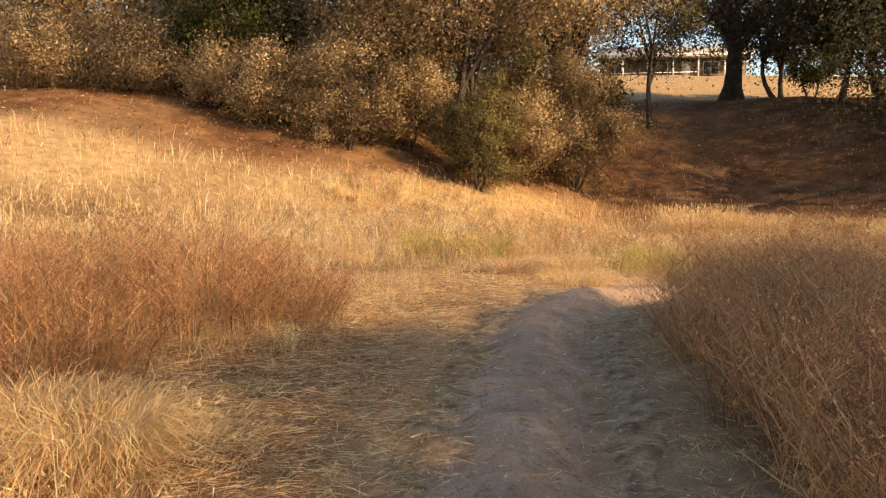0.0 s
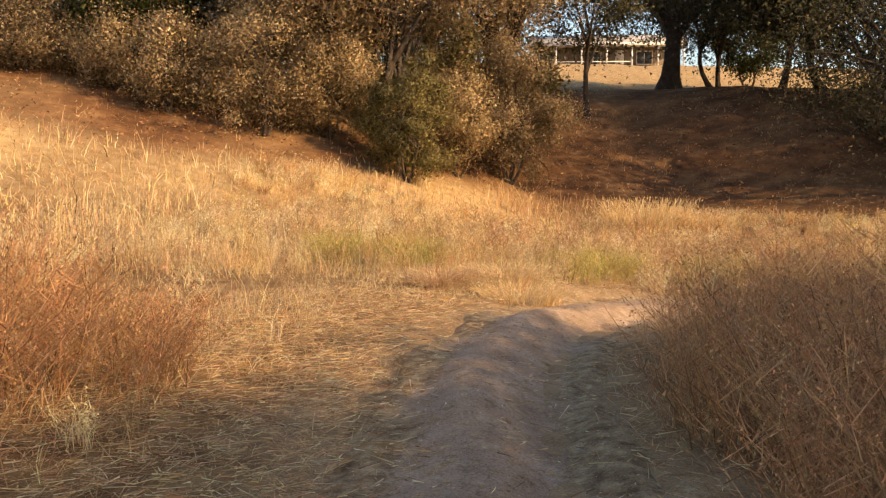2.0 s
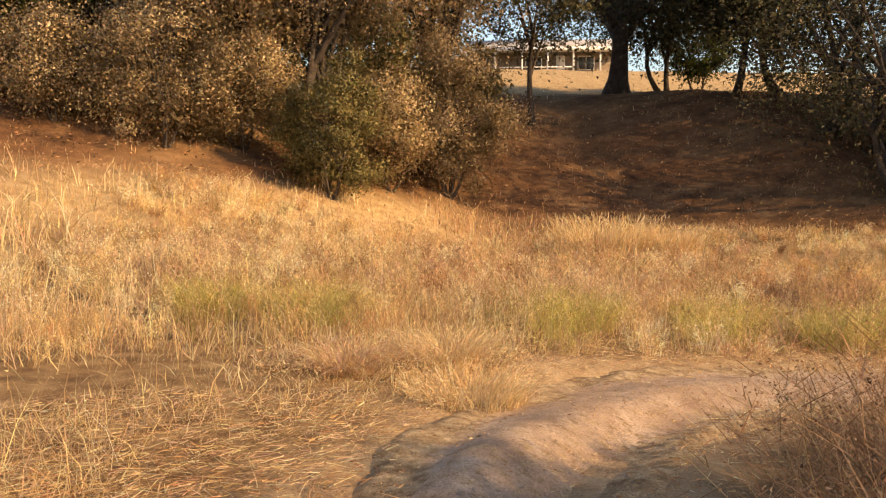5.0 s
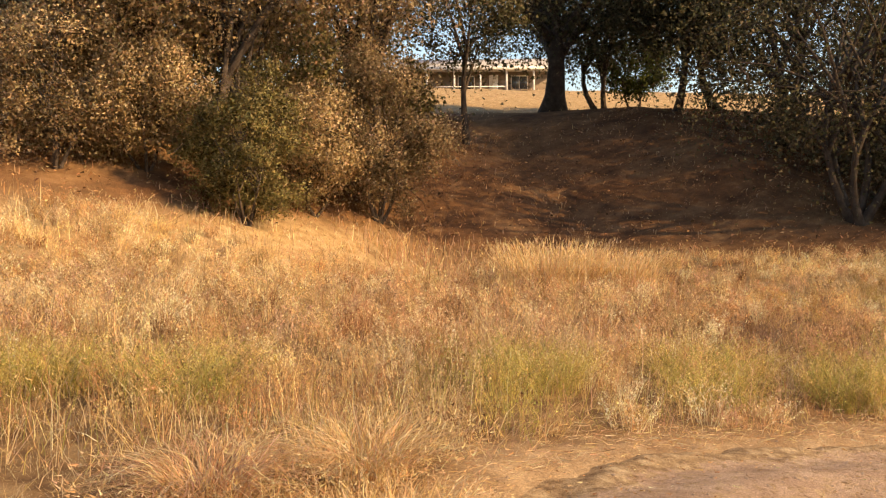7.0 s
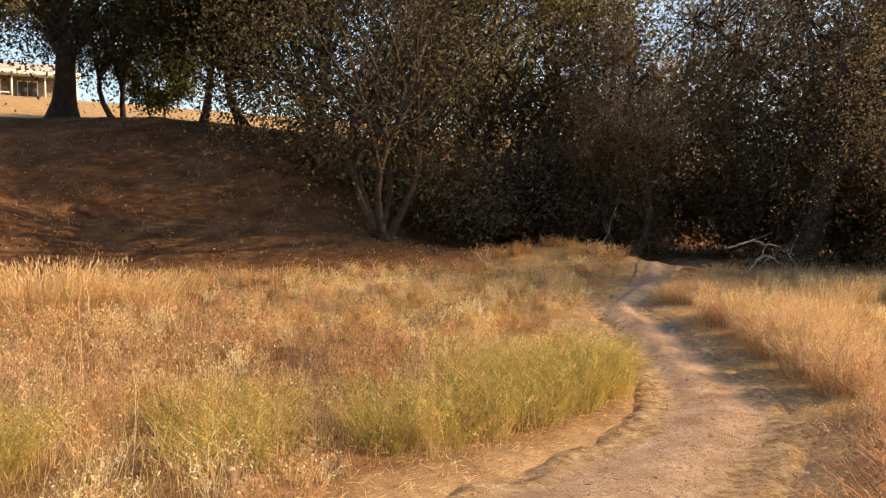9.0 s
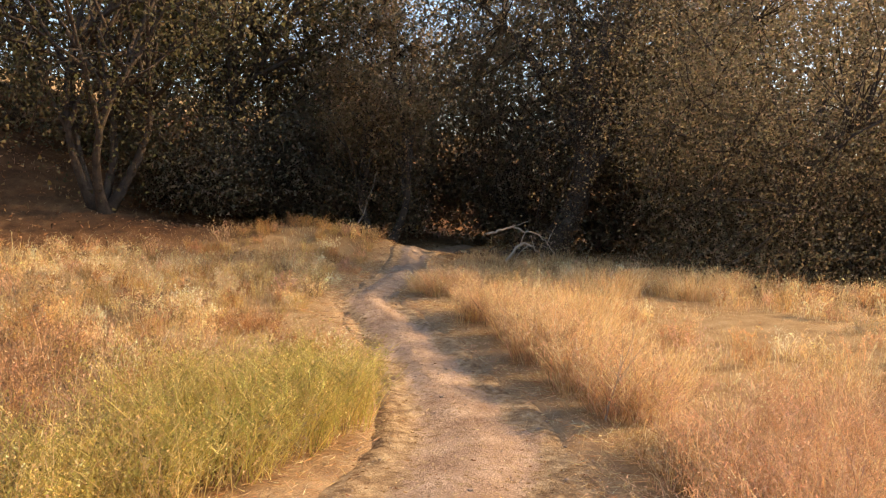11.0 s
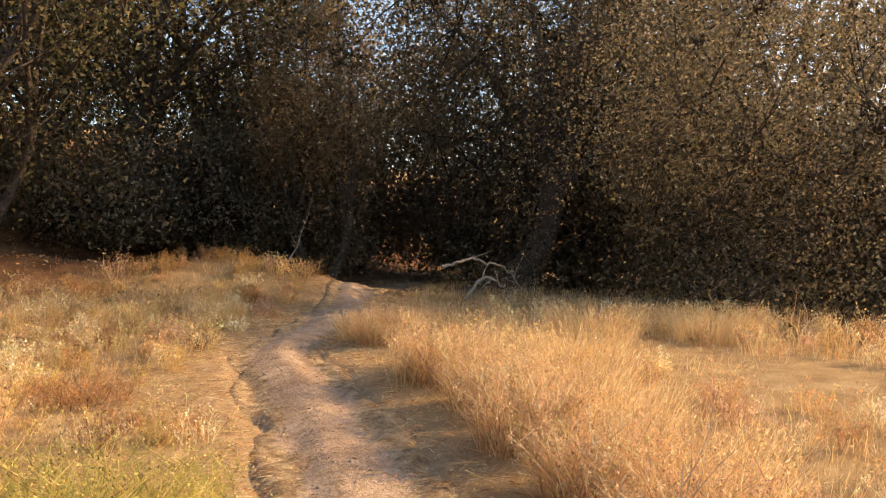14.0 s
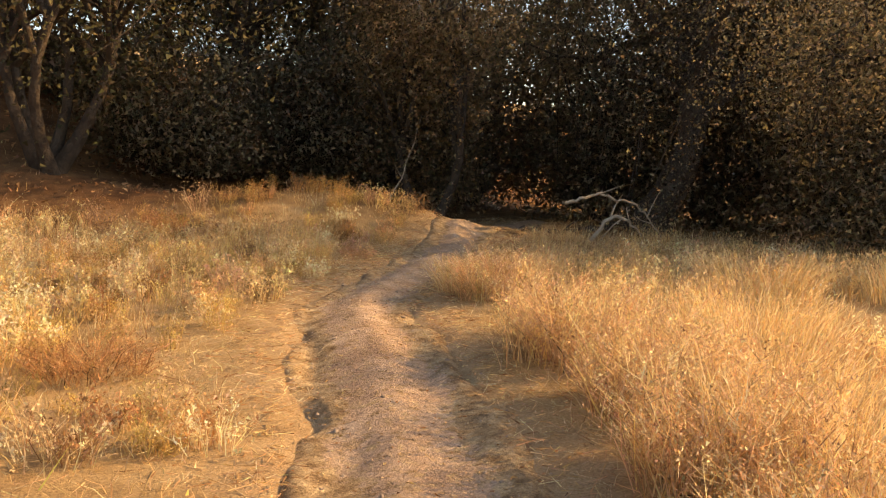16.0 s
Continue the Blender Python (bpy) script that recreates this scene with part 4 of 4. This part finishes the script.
dead_branch("pale broken stick on the trail verge", 2.75, 8.2, [(-0.5, 0, 0.02), (0, 0.05, 0.2), (0.45, 0, 0.35)], 0.012, M_PALE_BARK, 110, 4, 6)
dead_branch("pale bare twigs standing in dry grass", 11.9, 15.3, [(0, 0, 0), (0.03, 0, 0.3), (0.1, 0, 0.55)], 0.01, M_PALE_BARK, 20, 8, 7)
dead_branch("pale bare twigs standing in dry grass", 3.1, 9.0, [(0, 0, 0), (-0.1, 0, 0.3), (-0.3, 0, 0.5)], 0.012, M_PALE_BARK, 60, 8, 8)


def build_litter():
    """Straw, leaf scraps and grit on and beside the trail."""
    rng = np.random.RandomState(300)
    n = 30000
    k = rng.randint(0, len(LINE), n)
    s = rng.normal(0, 1, n) * 0.55 + np.sign(rng.normal(size=n)) * 1.15
    x, y = LINE[k, 0] + SIDE[k, 0] * s * LINE[k, 2] * 1.1, LINE[k, 1] + SIDE[k, 1] * s * LINE[k, 2] * 1.1
    x2, y2 = rng.normal(-0.9, 1.0, 16000), rng.uniform(2.5, 11.5, 16000)
    x, y = np.concatenate([x, x2]), np.concatenate([y, y2])
    s = np.concatenate([s, np.full(16000, 1.6)])
    k = np.concatenate([k, np.zeros(16000, int)])
    n = len(x)
    z = land(x, y) + rng.uniform(0.0, 0.035, n)
    on = np.abs(s) < 0.95
    z[on] = trail_height(x[on], y[on], s[on] / 1.1, k[on]) + 0.008
    a = rng.uniform(0, 6.28, n)
    way = np.column_stack([np.cos(a), np.sin(a), rng.normal(0, 0.15, n)])
    long = np.where(on, 0.02, 0.09) * rng.gamma(3, 1 / 3, n) + 0.008
    v, q, c = flecks(rng, np.column_stack([x, y, z]), long, np.where(on, 0.008, 0.006) * rng.uniform(0.6, 1.6, n), shades(rng, n, STRAW + BROWN, 0.22), way * 4)
    tagged(new("straw_litter", mesh_of("straw_litter", v, q, M_GRASS, c, even=False)), "loose flattened straw and leaf scraps on the trail", "litter", kind="stuff")
    x = np.concatenate([rng.uniform(-3.6, 1.0, 30000), rng.uniform(1, 20, 90000)])
    y = np.concatenate([rng.uniform(3.0, 12.6, 30000), rng.uniform(11, 25, 90000)])
    off, k = from_line(LINE, x, y)
    lie = (off > LINE[k, 2] * 0.9) & (off < np.where(x < 1, 3.2, LINE[k, 2] + 1.5 * rng.rand(len(x)))) & (patchy(x, y, 2.2, 51) > 0.25 * rng.rand(len(x)))
    x, y, n = x[lie], y[lie], int(lie.sum())
    a = rng.normal(0.5, 0.7, n) + np.pi * (rng.rand(n) < 0.5)
    way = np.column_stack([np.cos(a), np.sin(a), rng.normal(0.03, 0.12, n)])
    v, q, c = flecks(rng, np.column_stack([x, y, land(x, y) + rng.uniform(0.03, 0.11, n)]), rng.uniform(0.06, 0.22, n), rng.uniform(0.0022, 0.0048, n), shades(rng, n, STRAW + RUST, 0.3), way * 5)
    tagged(new("fallen_straw", mesh_of("fallen_straw", v, q, M_GRASS, c, even=False)), "long pale straw lying flattened beside the trail", "straw", kind="stuff")
    # oak leaves and dry scraps under the trees
    m = 26000
    x, y = rng.uniform(-18, 27, m), rng.uniform(26, 46, m)
    lie = rng.rand(m) < under_trees(x, y) * (0.25 + 0.75 * patchy(x, y, 1.4, 55))
    x, y, m = x[lie], y[lie], int(lie.sum())
    long = rng.uniform(0.06, 0.15, m)
    way = np.column_stack([rng.normal(size=(m, 2)), rng.normal(0.1, 0.35, m)])
    v, q, c = flecks(rng, np.column_stack([x, y, land(x, y) + rng.uniform(0.03, 0.14, m)]), long, long * rng.uniform(0.2, 0.6, m), shades(rng, m, BROWN + [(0.12, 0.07, 0.04), (0.20, 0.11, 0.06)], 0.25), way * 3)
    tagged(new("leaf_litter", mesh_of("leaf_litter", v, q, M_GRASS, c, even=False)), "fallen brown oak leaves and dry scraps on the slope", "litter", kind="stuff")
    # grit and clods
    m = 7000
    k = rng.randint(30, len(LINE) - 40, m)
    u = np.clip(rng.normal(0, 0.7, m), -1.1, 1.1)
    x, y = LINE[k, 0] + SIDE[k, 0] * u * LINE[k, 2], LINE[k, 1] + SIDE[k, 1] * u * LINE[k, 2]
    z = trail_height(x, y, u / 1.2, k) + 0.004
    r = 0.003 + 0.005 * rng.gamma(1.6, 0.6, m)
    corners = np.array([(1, 0, 0), (-0.6, 0.8, 0), (-0.5, -0.9, 0), (0, 0, 0.8)])
    turn = rng.uniform(0, 6.28, m)
    v = corners[None] * r[:, None, None] * rng.uniform(0.6, 1.4, (m, 4, 3))
    v = np.stack([v[..., 0] * np.cos(turn)[:, None] - v[..., 1] * np.sin(turn)[:, None], v[..., 0] * np.sin(turn)[:, None] + v[..., 1] * np.cos(turn)[:, None], v[..., 2]], -1)
    v = v + np.column_stack([x, y, z])[:, None]
    tri = np.array([(0, 1, 3), (1, 2, 3), (2, 0, 3)])
    f = (np.arange(m)[:, None, None] * 4 + tri[None]).reshape(-1, 3)
    tagged(new("grit", mesh_of("grit", v.reshape(-1, 3), f, M_STONE, even=False)), "loose grit and small clods on the dusty trail", "gravel", kind="stuff")
    # stones
    shapes = []
    for j in range(6):
        bm = bmesh.new()
        bmesh.ops.create_icosphere(bm, subdivisions=2, radius=1)
        for p in bm.verts:
            p.co *= 1 + 0.35 * noise.noise(p.co * 1.3 + Vector((j * 5, 0, 0)))
            p.co.z *= 0.6
        me = bpy.data.meshes.new("stone")
        bm.to_mesh(me)
        bm.free()
        me.materials.append(M_STONE)
        shapes.append(me)
    for j in range(170):
        q = rng.randint(40, len(LINE) - 60)
        s = rng.uniform(-1.0, 1.0)
        x, y = LINE[q, :2] + SIDE[q] * s * LINE[q, 2]
        z = float(trail_height(np.array([x]), np.array([y]), np.array([s / 1.2]), np.array([q]))[0])
        size = 0.006 + 0.008 * rng.gamma(2, 0.5)
        ob = tagged(new("stone", shapes[j % 6]), "small dusty stone lying on the dirt trail", "stone", "stones on the trail")
        ob.matrix_world = pose(x, y, z + size * 0.2, 0, 0, rng.uniform(0, 360)) @ Matrix.Scale(size, 4)


build_litter()


# ---- the house on the ridge ----
def boxes(pile, x0, x1, y0, y1, z0, z1):
    v = np.array([(x, y, z) for x in (x0, x1) for y in (y0, y1) for z in (z0, z1)], float)
    pile.add(v, [(0, 1, 3, 2), (4, 6, 7, 5), (0, 4, 5, 1), (2, 3, 7, 6), (0, 2, 6, 4), (1, 5, 7, 3)])


def block(name, parent, mat, *ends, label=""):
    p = Pile()
    boxes(p, *ends)
    return part(name, p.mesh(name, mat, even=False), parent, label)


def build_house():
    white = surface("weathered_white_paint", [(0.3, (0.66, 0.64, 0.60)), (0.7, (0.80, 0.79, 0.76))], 2, 0.6, 30, 0.1, 0.005)
    roof = surface("pale_metal_roof", [(0.3, (0.30, 0.28, 0.26)), (0.7, (0.42, 0.40, 0.37))], 1.5, 0.5, 20, 0.2, 0.01)
    # brown siding, its colour darkened to carry the porch's shade
    shade = surface("shade_darkened_siding", [(0.3, (0.17, 0.13, 0.095)), (0.7, (0.25, 0.20, 0.15))], 2, 0.7, 25, 0.2, 0.01)
    glass, tr, bs = material("dark_window_glass")
    bs.inputs["Base Color"].default_value, bs.inputs["Roughness"].default_value = (0.05, 0.06, 0.07, 1), 0.05
    house = tagged(new("house"), "low white house with a long porch on the ridge", "house")
    house.scale = (0.8, 0.9, 0.95)
    house.location, house.rotation_euler = (20.5, 82, level(20.5, 82) - 0.75), (0, 0, radians(-12))
    block("wall", house, shade, -8, 8, 1.8, 8, 0, 2.7)
    p = Pile()
    v = np.array([(-8.6, -0.5, 2.55), (8.6, -0.5, 2.55), (8.6, 8.5, 2.7), (-8.6, 8.5, 2.7), (-8.6, -0.5, 2.75), (8.6, -0.5, 2.75), (8.6, 4, 4.0), (-8.6, 4, 4.0), (8.6, 8.5, 2.9), (-8.6, 8.5, 2.9)], float)
    p.add(v, [(0, 3, 2, 1), (0, 1, 5, 4), (4, 5, 6, 7), (7, 6, 8, 9), (3, 9, 8, 2), (0, 4, 7, 7), (0, 7, 9, 3), (1, 2, 6, 5), (2, 8, 6, 6)])
    part("roof", p.mesh("roof", roof, even=False), house)
    block("fascia", house, white, -8.6, 8.6, -0.56, -0.5, 2.5, 2.8)
    block("porch_floor", house, white, -8.4, 8.4, -0.3, 1.8, 0.0, 0.25)
    for a in (-8.2, -5.5, -2.7, 0.0, 2.7, 5.5, 8.2):
        block("post", house, white, a - 0.09, a + 0.09, -0.2, -0.02, 0.25, 2.56)
    block("rail", house, white, -8.2, 2.6, -0.15, -0.09, 1.05, 1.13)
    for a in (-6.5, -1.4, 4.2):
        w = block("window", house, white, a - 0.9, a + 0.9, 1.72, 1.8, 0.95, 2.25)
        block("pane", w, glass, a - 0.8, a - 0.04, 1.70, 1.72, 1.05, 2.15)
        block("pane", w, glass, a + 0.04, a + 0.8, 1.70, 1.72, 1.05, 2.15)
    d = block("door", house, white, 1.0, 1.95, 1.72, 1.8, 0.25, 2.3)
    block("door_handle", d, glass, 1.05, 1.1, 1.66, 1.72, 1.2, 1.3)


build_house()
